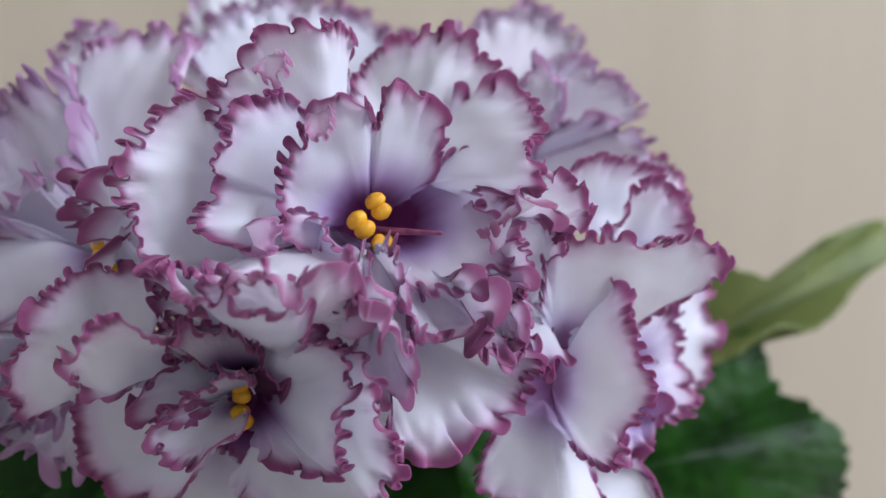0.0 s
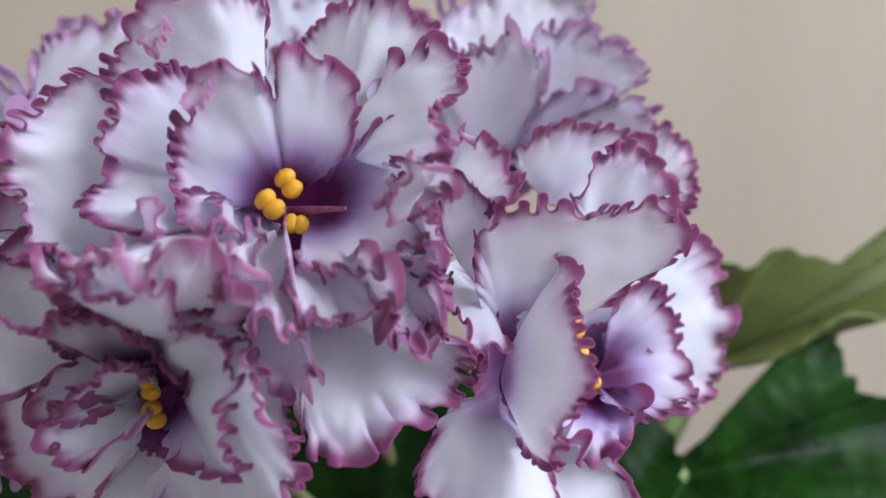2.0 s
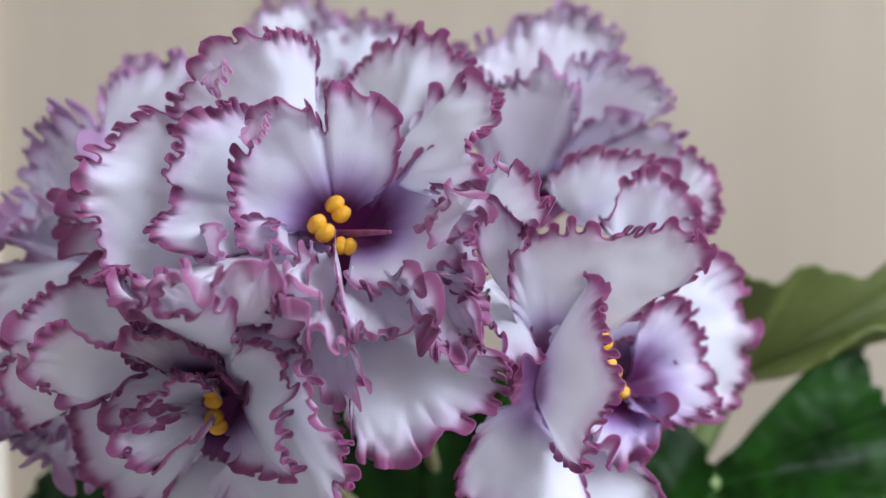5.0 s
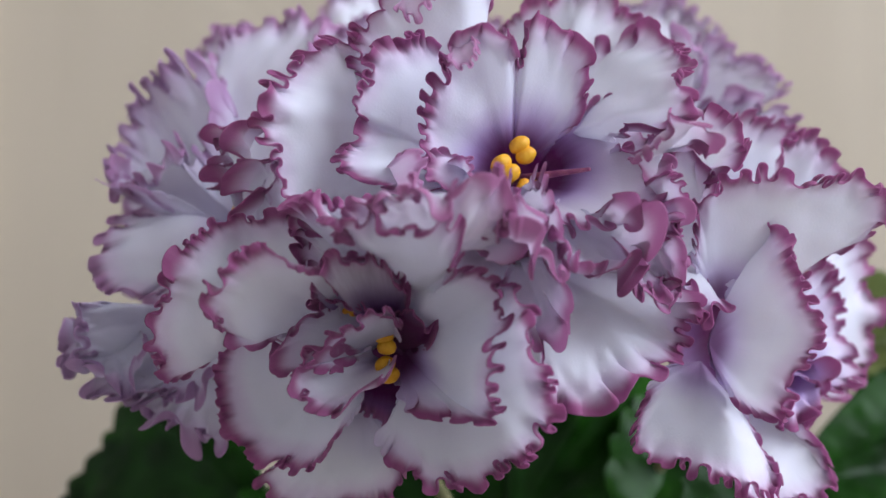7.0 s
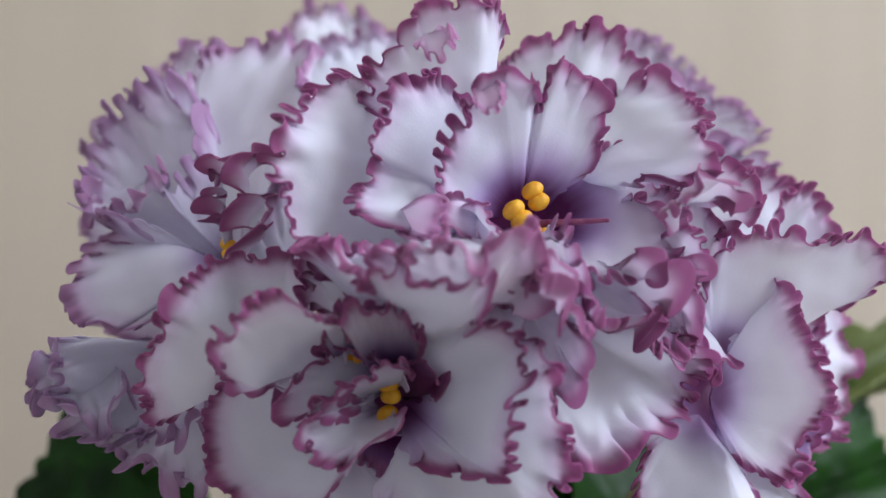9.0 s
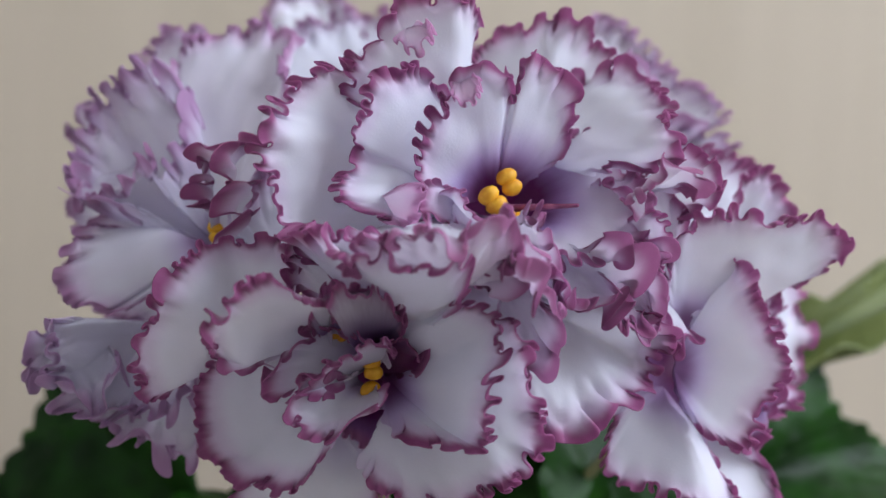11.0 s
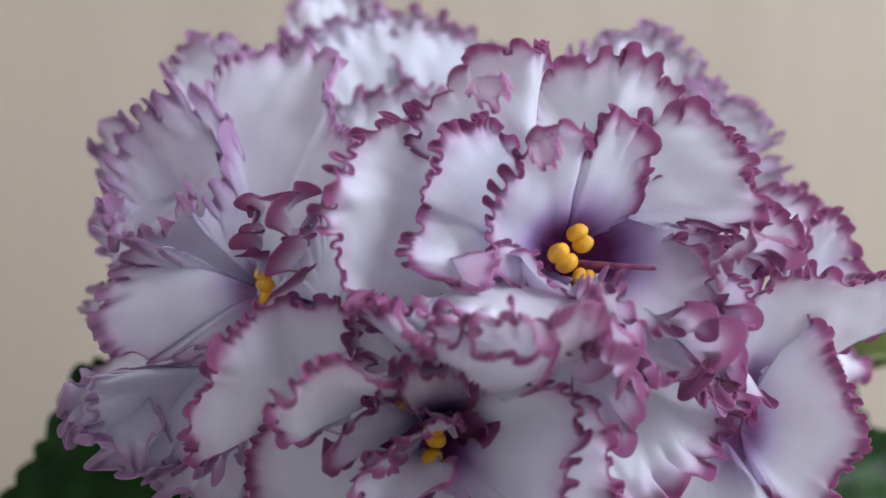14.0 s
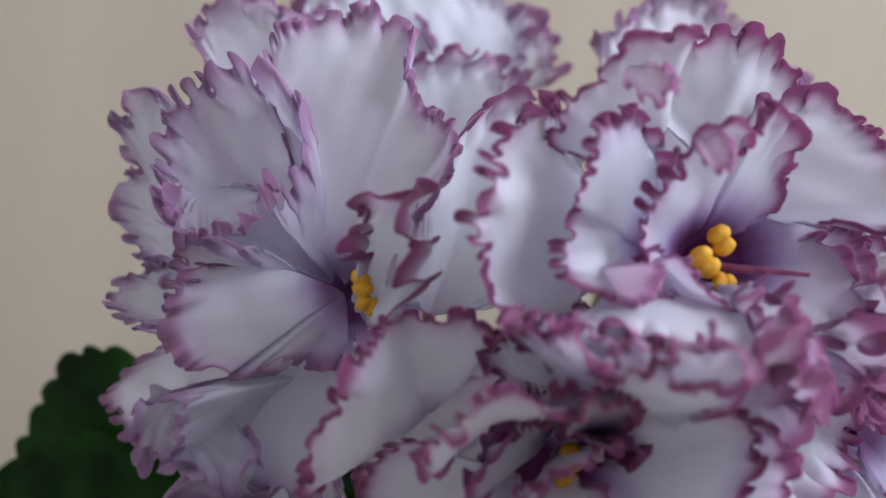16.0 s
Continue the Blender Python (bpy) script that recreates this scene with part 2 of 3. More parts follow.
def thicken(name, grid, thick, mat, parent, layers):
    """Makes a closed thin mesh (front, back and rim) from a grid in millimetres, with per-point values."""
    rows, cols = grid.shape[:2]
    du, dv = np.gradient(grid, axis=0), np.gradient(grid, axis=1)
    nn = np.cross(du, dv)
    nn /= np.linalg.norm(nn, axis=2, keepdims=True) + 1e-9
    half = thick / 2 * np.ones((rows, cols, 1))
    pts = np.concatenate([(grid + nn * half).reshape(-1, 3), (grid - nn * half).reshape(-1, 3)]) / 1000
    k = np.arange(rows * cols).reshape(rows, cols)
    q = np.stack([k[:-1, :-1], k[:-1, 1:], k[1:, 1:], k[1:, :-1]], -1).reshape(-1, 4)
    loop = np.concatenate([k[0], k[1:, -1], k[-1, -2::-1], k[-2:0:-1, 0]])
    nxt = np.roll(loop, -1)
    size = rows * cols
    wall = np.stack([loop, loop + size, nxt + size, nxt], -1)
    faces = np.concatenate([q[:, ::-1], q + size, wall[:, ::-1]])
    data = bpy.data.meshes.new(name)
    data.vertices.add(len(pts))
    data.vertices.foreach_set("co", pts.ravel())
    data.loops.add(faces.size)
    data.loops.foreach_set("vertex_index", faces.ravel().astype(np.int32))
    data.polygons.add(len(faces))
    data.polygons.foreach_set("loop_start", np.arange(0, faces.size, 4, dtype=np.int32))
    data.update(calc_edges=True)
    data.polygons.foreach_set("use_smooth", np.ones(len(faces), bool))
    for key, value in layers.items():
        at = data.attributes.new(key, "FLOAT", "POINT")
        at.data.foreach_set("value", np.tile(np.broadcast_to(value, (rows, cols)).ravel(), 2).astype(np.float32))
    data.materials.append(mat)
    data.validate()
    ob = new(name, data)
    ob.parent = parent
    return ob


count = [0]


def petal(flower, base, edge, ruff=1.0, throat=1.0, pale=0.0, wash=0.05, dark=0.0, bare=0.16, bulge=0.06):
    """One frilled petal (millimetres): a fan from the throat to its rim, folded into ruffles that grow towards the rim."""
    count[0] += 1
    seed = 100 + 13 * count[0]
    grid, a, s, normal, reach, ring = sheet(base, edge, 0.15, 28, bulge)
    ruff = min(ruff, 2.15, 0.55 + reach.max() / 8.5)  # small petals have small frills
    out = ring / (reach[:, None] + 1e-6)
    along = np.gradient(ring, axis=0)
    along /= np.linalg.norm(along, axis=1, keepdims=True) + 1e-9
    total = a[-1]
    ends = np.clip(np.minimum(a, total - a) / (0.15 * total), 0, 1) ** 0.8
    fold = 1.9 + 0.65 * ruff
    depth = (1 - s[:, None]) * reach[None]
    phase = 2 * np.pi * (a / fold + 0.75 * wobble(a / (fold * 2.3), seed + 11, 1))
    # slow roll of the rim to the front or to the back, over a strip of uneven depth
    turn = np.clip(0.3 + ruff * (0.4 + 1.5 * wobble(a / 5.5, seed + 3, 2)), -2.2, 2.5) * ends
    turn = np.where(np.abs(turn) < 0.02, 0.02, turn)[None]
    deep = np.clip(1.7 + 0.9 * ruff + 0.4 * max(ruff - 1.5, 0) + 0.9 * wobble(a / 6.0, seed + 8, 1), 1.2, 4.5)[None]
    zone = np.clip(1 - depth / deep, 0, 1)
    mid = np.clip(1 - depth / (4.5 + 2.5 * ruff), 0, 1) ** 2
    grid = grid + out[None] * (deep * (np.sin(turn * zone) / turn - zone) + 0.3 * ends[None] * deep * zone)[:, :, None]
    grid = grid + normal * (deep * (1 - np.cos(turn * zone)) / turn)[:, :, None]
    rolled = (turn * zone)[:, :, None]
    outer = out[None] * np.cos(rolled) + normal * np.sin(rolled)
    upper = normal * np.cos(rolled) - out[None] * np.sin(rolled)
    # frill: rounded lobes that swing to and fro and overhang one another where the rim has most length to spare
    swing = np.clip(0.95 + 0.65 * wobble(a / 5.0, seed + 1, 2), 0.35, 1.7) * (0.3 + 0.68 * ruff) * ends
    soft = np.clip(1 - depth / (1.4 + 0.8 * ruff), 0, 1) ** 1.3
    grid = grid + upper * ((swing * (np.sin(phase) + 0.22 * wobble(a / (0.3 * fold), seed + 9, 1)))[None] * soft)[:, :, None]
    grid = grid - along[None] * ((0.1 * fold * np.clip(1.5 * swing, 0, 1.6) * np.sin(2 * phase))[None] * soft)[:, :, None]
    lobed = (np.abs(np.sin(phase / 2 + 0.5)) ** 0.7 - 0.55) * np.clip(0.85 + 0.5 * wobble(a / 4.0, seed + 14, 1), 0.3, 1.3) * ends
    grid = grid + outer * (0.5 * lobed[None] * np.clip(1 - depth / 2.0, 0, 1))[:, :, None]
    teeth = np.abs(np.sin(1.5 * phase + 2.0 * wobble(a / 3.0, seed + 21, 1))) ** 0.8 - 0.6
    grid = grid + outer * ((0.2 * teeth * ends)[None] * np.clip(1 - depth / 1.2, 0, 1) ** 1.5)[:, :, None]
    # wider flutes and notches behind the frill
    flute = ruff ** 0.7 * 1.15 * wobble(a / 4.6, seed + 2, 2) * ends
    notch = 1.0 * wobble(a / 5.5, seed + 6, 2) * ends
    lobe = 2 * np.pi * (a / (7.5 - 0.6 * ruff) + 0.9 * wobble(a / 11.0, seed + 16, 1))
    big = np.clip(0.55 + 0.9 * wobble(a / 9.0, seed + 17, 1), 0.0, 1.4) * min(ruff, 2.6) * ends
    notch = notch + 0.7 * np.minimum(big, 1.5) * np.cos(lobe)
    flute = flute + 1.1 * big * np.sin(lobe + 0.8)
    grid = grid + along[None] * ((1.15 * np.minimum(big, 1.5) * np.sin(lobe))[None] * mid ** 1.5)[:, :, None]
    grid = grid + (normal * flute[None, :, None] + out[None] * notch[None, :, None]) * mid[:, :, None]
    # slanting crumples on the most ruffled rims
    crumple = 0.9 * max(ruff - 1.2, 0.0)
    for k, slant in enumerate((0.19, -0.23)):
        wave = 2 * np.pi * (a[None] / (4.6 + 0.7 * k) + slant * depth + 0.8 * wobble(a / 7.0, seed + 31 + k, 1)[None])
        grid = grid + normal * (crumple * np.sin(wave) * ends[None] * mid)[:, :, None]
        grid = grid + out[None] * (0.15 * crumple * np.cos(wave + 0.9) * ends[None] * mid)[:, :, None]
    # broad undulation of the blade
    rng = np.random.default_rng(seed)
    relief = np.zeros(grid.shape[:2])
    for length in (17.0, 13.0, 10.0, 8.0, 6.5, 5.0):
        way = rng.uniform(0, 2 * np.pi)
        relief += 0.015 * length * np.sin(2 * np.pi / length * (grid[:, :, 0] * np.cos(way) + grid[:, :, 2] * np.sin(way)) + rng.uniform(0, 6.3))
    grid = grid + normal * (relief * np.clip(s * 2.5, 0, 1)[:, None])[:, :, None]
    swell = 1.1 * wobble(a / (0.4 * total), seed + 4, 1)
    grid = grid + normal * (swell[None] * (s * s)[:, None])[:, :, None]
    return thicken("petal", grid, 0.17, PETAL, flower,
                   {"rim": depth / np.clip(reach.max() / 13.0, 0.45, 1.0) + 9.0 * np.clip(1 - np.minimum(a, total - a) / (bare * total), 0, 1)[None], "core": s[:, None] * reach[None], "along": a[None] + seed * 3.7, "dye": np.full((1, 1), throat), "pale": np.full((1, 1), pale), "wash": np.full((1, 1), wash), "dark": np.full((1, 1), dark)})


def corolla(flower_root, centre, facing, radius, dye=1.6):
    """The shallow funnel in which the petals of a bloom join (millimetres)."""
    q = Vector(facing).normalized().to_track_quat("Z", "Y")
    ring = [tuple(Vector(centre) + q @ Vector((radius * math.cos(k * math.pi / 5), radius * math.sin(k * math.pi / 5), 0.35 * radius))) for k in range(11)]
    petal(flower_root, centre, ring, ruff=0.5, throat=dye, wash=0.3, bulge=-0.08)


def flower(label, stalk):
    """A bloom: an Empty at the foot of its stalk (metres), which carries the stalk, the petals and the stamens."""
    root = new("violet_flower")
    root.empty_display_size = 0.01
    tagged(root, label, "flower", "flowers of the violet")
    part("flower_stalk", tube(stalk, (0.0016, 0.0013, 0.0012)), PALE_STEM, root, "pale green flower stalk")
    return root


def anther(flower_root, at, lean, size=1.0):
    """A two-lobed yellow pollen sac on a short filament (millimetres)."""
    bm = bmesh.new()
    turn = Euler([radians(v) for v in lean]).to_matrix().to_4x4()
    for k, dx in enumerate((-0.95, 0.95)):
        m = Matrix.Translation(Vector(at) / 1000) @ turn @ Matrix.Translation((dx * size / 1000, 0, 0.1 * k / 1000)) @ Matrix.Diagonal((1.4 * size / 1000, 1.35 * size / 1000, 1.75 * size / 1000, 1))
        bmesh.ops.create_uvsphere(bm, u_segments=20, v_segments=14, radius=1, matrix=m)
    for v in bm.verts:
        v.co += v.normal * 0.00012 * noise.noise(v.co * 900)
    part("anther", bm, POLLEN, flower_root, "yellow two-lobed anther")


def style(flower_root, points, radius=0.55):
    part("style", tube([Vector(p) / 1000 for p in points], [radius * 1.5 / 1000, radius / 1000, radius * 0.55 / 1000]), STYLE, flower_root, "magenta style of the flower")


def leaf(label, base, edge, wave=1.0):
    """A leaf on its stalk: a thick quilted blade with a scalloped rim (millimetres)."""
    count[0] += 1
    seed = 100 + 13 * count[0]
    root = new("violet_leaf")
    root.empty_display_size = 0.01
    tagged(root, LEAF_LABELS[label], "leaf", "leaves of the violet")
    grid, a, s, normal, reach, ring = sheet(base, edge, 0.7, 30, 0.05)
    out = ring / (reach[:, None] + 1e-6)
    total = a[-1]
    ends = np.clip(np.minimum(a, total - a) / (0.12 * total), 0, 1)
    tight = s[:, None] ** 5
    scallop = (np.abs(np.sin(np.pi * (a / 7.0 + 0.3 * wobble(a / 9, seed)))) - 0.5) * (0.9 if label == "curled" else 2.2) * ends
    grid = grid + out[None] * (scallop[None] * tight)[:, :, None]
    grid = grid + normal * ((wave * 3.0 * wobble(a / 16, seed + 1, 2) * ends)[None] * (s[:, None] ** 2.5))[:, :, None]
    thicken("leaf_blade", grid, 1.1, UNDERSIDE if label == "curled" else LEAF, root, {})
    b = Vector(base) / 1000
    c = Vector(CROWN)
    middle = Vector((0.040, 0.326, 0.147)) if label == "curled" else c.lerp(b, 0.5) + Vector((0, 0, 0.006))
    part("leaf_stalk", tube([c, middle, b, b.lerp(Vector(np.mean(np.array(edge), axis=0)) / 1000, 0.35 if label == "curled" else 0.08)], (0.0042, 0.0036, 0.0032, 0.0012)), STEM, root, "thick pale green leaf stalk")
    return root


# ---- the room ----
WALL_Y = 0.43
slab("floor", (-1.6, -1.8, -0.80), (1.5, WALL_Y + 0.1, -0.75), WOOD)
slab("ceiling", (-1.6, -1.8, 1.75), (1.5, WALL_Y + 0.1, 1.8), PLASTER)
slab("wall_back", (-1.6, WALL_Y, -0.75), (1.5, WALL_Y + 0.1, 1.75), PANEL)
slab("wall_left", (-1.6, -1.7, -0.75), (-1.5, WALL_Y, 1.75), PLASTER)
slab("wall_front", (-1.6, -1.8, -0.75), (1.5, -1.7, 1.75), PLASTER)
slab("wall_window", (1.3, -1.7, -0.75), (1.5, WALL_Y, 1.75), PLASTER, cut=(1, -0.82, 0.41, 0.42, 1.68))
for name, text in (("floor", "brown wooden floor"), ("ceiling", "white plaster ceiling"), ("wall_back", "smooth beige panelled wall"), ("wall_left", "plain pale wall"),
                   ("wall_front", "plain pale wall"), ("wall_window", "pale wall with a window opening")):
    tagged(bpy.data.objects[name], text, "wall" if "wall" in name else name, kind="structure")
strip = slab("trim", (-0.238, WALL_Y - 0.008, -0.75), (-0.2055, WALL_Y, 1.75), TRIM, bevel=0.003)
tagged(strip, "narrow cream vertical trim on the beige wall", "trim", kind="structure")

# ---- table and pot ----
table = tagged(new("table"), "brown wooden table under the potted violet", "table")
table.location = (0, 0.12, -0.75)
for nm, lo, hi in (("tabletop", (-0.55, -0.30, 0.72), (0.55, 0.30, 0.75)), *[("leg", (x - 0.025, y - 0.025, 0), (x + 0.025, y + 0.025, 0.72)) for x in (-0.48, 0.48) for y in (-0.24, 0.24)]):
    slab(nm, lo, hi, WOOD, table, 0.004)
CROWN = (-0.01, 0.325, 0.112)
pot = tagged(new("flower_pot"), "dark round pot of the violet", "flower pot")
pot.location = (CROWN[0], CROWN[1], 0)
part("pot_body", lathe([(0.040, 0.0), (0.046, 0.002), (0.060, 0.098), (0.064, 0.100), (0.065, 0.116), (0.062, 0.118), (0.059, 0.116), (0.057, 0.100)]), POT, pot)
part("soil", lathe([(0.056, 0.1005), (0.0575, 0.107), (0.03, 0.110), (0.002, 0.112)]), SOIL, pot, "dark potting soil")

# ---- leaves ----
LEAF_LABELS = {"glossy": "glossy dark green quilted leaf with a scalloped edge", "curled": "thick green leaf curled upward along its edge", "dark": "dark green leaf in the shade under the flowers"}
# leaf blades
leaf("glossy", (49.3, 315.0, 151.3), [(54.5, 318.0, 157.5), (67.8, 324.0, 166.9), (78.7, 330.0, 177.8), (84.7, 335.0, 186.8), (89.2, 336.0, 185.1), (90.0, 333.0, 176.2), (96.0, 334.0, 168.5), (103.4, 338.0, 167.0), (115.6, 340.0, 154.5), (101.2, 305.0, 139.8), (69.3, 290.0, 140.6), (54.0, 300.0, 147.9)], wave=0.8)
leaf("curled", (58.0, 338.0, 174.0), [(44.0, 336.0, 186.0), (46.0, 332.0, 199.0), (58.0, 330.0, 202.5), (68.0, 327.0, 200.5), (75.0, 328.0, 205.0), (85.0, 330.0, 203.0), (98.0, 333.0, 202.0), (104.0, 336.0, 212.0), (112.0, 350.0, 213.0), (128.0, 362.0, 217.0), (138.0, 366.0, 209.0), (122.0, 350.0, 203.0), (109.0, 334.0, 194.0), (100.0, 328.0, 189.0), (90.0, 322.0, 190.5), (78.0, 318.0, 183.0), (68.0, 322.0, 178.0)], wave=0.5)
leaf("dark", (-68.6, 290.0, 147.3), [(-77.0, 290.0, 165.4), (-96.4, 300.0, 166.0), (-109.3, 305.0, 160.6), (-116.3, 305.0, 151.9), (-109.0, 290.0, 137.6), (-82.4, 270.0, 132.5), (-65.0, 270.0, 137.0)], wave=1.0)
leaf("dark", (-13.3, 290.0, 141.9), [(-13.7, 285.0, 163.4), (-1.2, 290.0, 173.4), (14.1, 295.0, 182.4), (25.0, 300.0, 175.6), (25.8, 290.0, 157.7), (13.8, 275.0, 144.3)], wave=1.0)
leaf("dark", (-22.0, 302.0, 138.0), [(-44.0, 296.0, 146.0), (-47.0, 300.0, 162.0), (-34.0, 305.0, 174.0), (-15.0, 308.0, 180.0), (6.0, 308.0, 176.0), (14.0, 304.0, 160.0), (8.0, 296.0, 144.0)], wave=0.9)
leaf("dark", (-25.4, 280.0, 138.7), [(-46.7, 285.0, 151.9), (-58.1, 290.0, 153.0), (-74.0, 290.0, 151.0), (-72.6, 275.0, 139.1), (-52.2, 262.0, 135.0)], wave=0.8)
leaf("dark", (-80.6, 300.0, 148.9), [(-81.9, 300.0, 173.8), (-96.5, 305.0, 181.8), (-108.3, 310.0, 177.7), (-116.9, 310.0, 160.0), (-121.7, 300.0, 141.1), (-98.6, 280.0, 142.2)], wave=1.2)
leaf("dark", (30.0, 290.0, 138.8), [(10.3, 280.0, 152.8), (10.3, 290.0, 168.6), (22.4, 300.0, 178.2), (42.7, 305.0, 172.9), (51.3, 300.0, 156.9), (43.2, 280.0, 144.4)], wave=1.0)
# end

# ---- flowers ----
flower_a = flower("open white ruffled flower with magenta frills and violet throat", [CROWN, (-0.012, 0.27, 0.18), (-0.0120, 0.2195, 0.2192)])
# petals A
petal(flower_a, (-12.3, 210.0, 222.6), [(-22.8, 198.0, 221.7), (-24.1, 194.0, 230.7), (-20.6, 192.0, 239.6), (-16.8, 191.0, 242.8), (-12.6, 194.0, 241.8), (-10.7, 199.0, 238.8), (-8.6, 195.0, 244.2), (-3.2, 200.0, 242.8), (0.7, 205.0, 238.0), (-3.0, 206.0, 228.7)], ruff=1.1, throat=1.05, bare=0.12)
petal(flower_a, (-16.7, 212.0, 220.8), [(-23.2, 203.0, 240.4), (-31.3, 197.0, 240.0), (-36.3, 193.0, 231.5), (-34.1, 196.0, 227.5), (-36.3, 190.0, 221.2), (-26.1, 194.0, 217.9)], ruff=1.0)
petal(flower_a, (-9.0, 212.0, 220.0), [(0.5, 214.0, 232.2), (7.3, 213.0, 232.7), (11.1, 207.0, 227.2), (12.3, 201.0, 220.4), (9.2, 197.0, 214.4), (2.0, 192.0, 212.2), (-5.1, 193.0, 214.2)], ruff=1.2, throat=1.2, wash=0.35)
petal(flower_a, (-24.8, 192.0, 202.6), [(-43.2, 190.0, 214.3), (-37.0, 178.0, 215.5), (-30.1, 173.0, 213.1), (-19.1, 170.0, 213.4), (-18.0, 180.0, 206.9)], ruff=1.3, throat=0.0, wash=0.06)
petal(flower_a, (-20.2, 181.0, 209.1), [(-34.4, 181.0, 212.6), (-31.6, 176.0, 217.1), (-26.8, 173.0, 219.0), (-18.7, 171.0, 218.6), (-12.6, 174.0, 217.8), (-10.1, 182.0, 212.0)], ruff=1.9, throat=0.0, wash=0.39)
petal(flower_a, (-16.3, 209.0, 218.2), [(-33.7, 190.0, 215.7), (-27.2, 182.0, 214.5), (-18.7, 180.0, 213.5), (-12.3, 182.0, 214.4), (-9.5, 190.0, 217.0)], ruff=1.2, throat=1.0, wash=0.17)
petal(flower_a, (-16.3, 207.0, 220.3), [(-23.2, 197.0, 223.5), (-23.5, 196.0, 220.0), (-21.5, 196.0, 217.4), (-16.8, 199.0, 215.5), (-11.8, 200.0, 214.6), (-12.1, 203.0, 218.1)], ruff=0.5, throat=0.6, wash=0.28)
petal(flower_a, (-18.5, 203.0, 221.5), [(-20.4, 199.0, 222.6), (-18.6, 196.0, 223.2), (-15.6, 193.5, 220.6), (-11.4, 191.5, 216.4), (-14.2, 192.0, 215.0), (-17.6, 197.0, 218.2)], ruff=0.35, throat=0.0, wash=0.3)
petal(flower_a, (-11.4, 207.0, 217.7), [(-12.0, 180.0, 214.7), (-10.0, 176.0, 208.9), (-6.0, 178.0, 207.9), (-2.4, 182.0, 207.4), (-5.5, 186.0, 216.8)], ruff=1.8, throat=0.2, wash=0.39)
petal(flower_a, (-10.0, 195.0, 211.0), [(-12.3, 180.0, 213.5), (-11.1, 177.0, 216.0), (-8.5, 177.0, 217.0), (-5.7, 178.0, 216.0), (-6.0, 181.0, 213.1)], ruff=1.0, throat=0.0, wash=0.50)
petal(flower_a, (-5.1, 203.0, 214.7), [(-5.7, 186.0, 212.5), (-2.0, 183.0, 207.2), (2.4, 190.0, 204.0), (7.6, 193.0, 206.8), (6.6, 189.0, 213.6)], ruff=2.0, throat=0.2, wash=0.22)
petal(flower_a, (1.9, 206.0, 213.8), [(6.1, 193.0, 209.4), (9.7, 197.0, 203.5), (13.7, 197.0, 204.6), (14.7, 196.0, 213.0), (10.6, 194.0, 215.8)], ruff=1.9, throat=0.2, wash=0.39)
petal(flower_a, (-21.5, 219.0, 222.5), [(-34.7, 212.0, 240.4), (-42.4, 199.0, 241.0), (-46.8, 195.0, 236.1), (-49.0, 190.0, 230.5), (-48.4, 193.0, 220.3), (-45.8, 192.0, 214.8), (-34.0, 203.0, 210.9)], ruff=1.4, throat=0.3)
petal(flower_a, (-18.5, 215.0, 234.0), [(-37.0, 203.0, 237.5), (-36.0, 200.0, 244.2), (-29.4, 196.0, 251.8), (-20.5, 198.0, 254.2), (-16.2, 212.0, 252.7), (-18.0, 216.0, 243.7)], ruff=1.2, throat=0.2)
petal(flower_a, (-5.1, 222.0, 234.6), [(-16.0, 222.0, 243.0), (-14.4, 232.0, 249.9), (-7.8, 230.0, 253.2), (0.3, 223.0, 254.5), (7.7, 226.0, 250.3), (8.8, 224.0, 246.3)], ruff=1.0, throat=0.2)
petal(flower_a, (-3.7, 216.0, 228.0), [(0.5, 222.0, 241.8), (9.1, 219.0, 246.4), (15.2, 214.0, 244.3), (15.7, 203.0, 237.9), (15.3, 193.0, 232.0), (11.1, 200.0, 227.8)], ruff=1.1, throat=0.3)
petal(flower_a, (11.0, 216.0, 222.8), [(9.7, 212.0, 225.7), (14.5, 200.0, 231.9), (18.6, 205.0, 234.0), (24.1, 200.0, 229.0), (22.8, 208.0, 224.2)], ruff=1.5, throat=0.2)
petal(flower_a, (-7.1, 206.0, 206.7), [(-6.2, 196.0, 195.5), (-4.4, 194.0, 187.9), (3.3, 196.0, 186.8), (10.5, 200.0, 191.3), (15.9, 208.0, 195.0), (13.8, 199.0, 204.3)], ruff=1.6, throat=0.2)
petal(flower_a, (-28.8, 206.0, 201.9), [(-41.8, 202.0, 206.6), (-43.8, 192.0, 214.2), (-40.2, 188.0, 217.0), (-30.9, 182.0, 215.5), (-23.9, 195.0, 207.4)], ruff=1.2, throat=0.1)
petal(flower_a, (-16.4, 215.0, 208.7), [(-29.8, 205.0, 214.1), (-31.4, 205.0, 205.6), (-20.8, 205.0, 198.5), (-5.8, 205.0, 199.3), (3.2, 207.0, 207.1), (-0.9, 212.0, 213.8)], ruff=0.8, throat=0.4)
petal(flower_a, (11.8, 198.0, 224.7), [(8.2, 190.0, 221.4), (6.3, 189.0, 223.9), (9.5, 187.0, 226.9), (13.1, 187.0, 228.7), (16.9, 188.0, 229.3), (15.9, 190.0, 226.0)], ruff=1.6, throat=0.0, wash=0.28)
petal(flower_a, (8.5, 206.0, 217.1), [(11.6, 197.0, 221.4), (14.6, 194.0, 219.6), (14.9, 196.0, 214.8), (12.4, 198.0, 211.6)], ruff=0.9, throat=0.0)
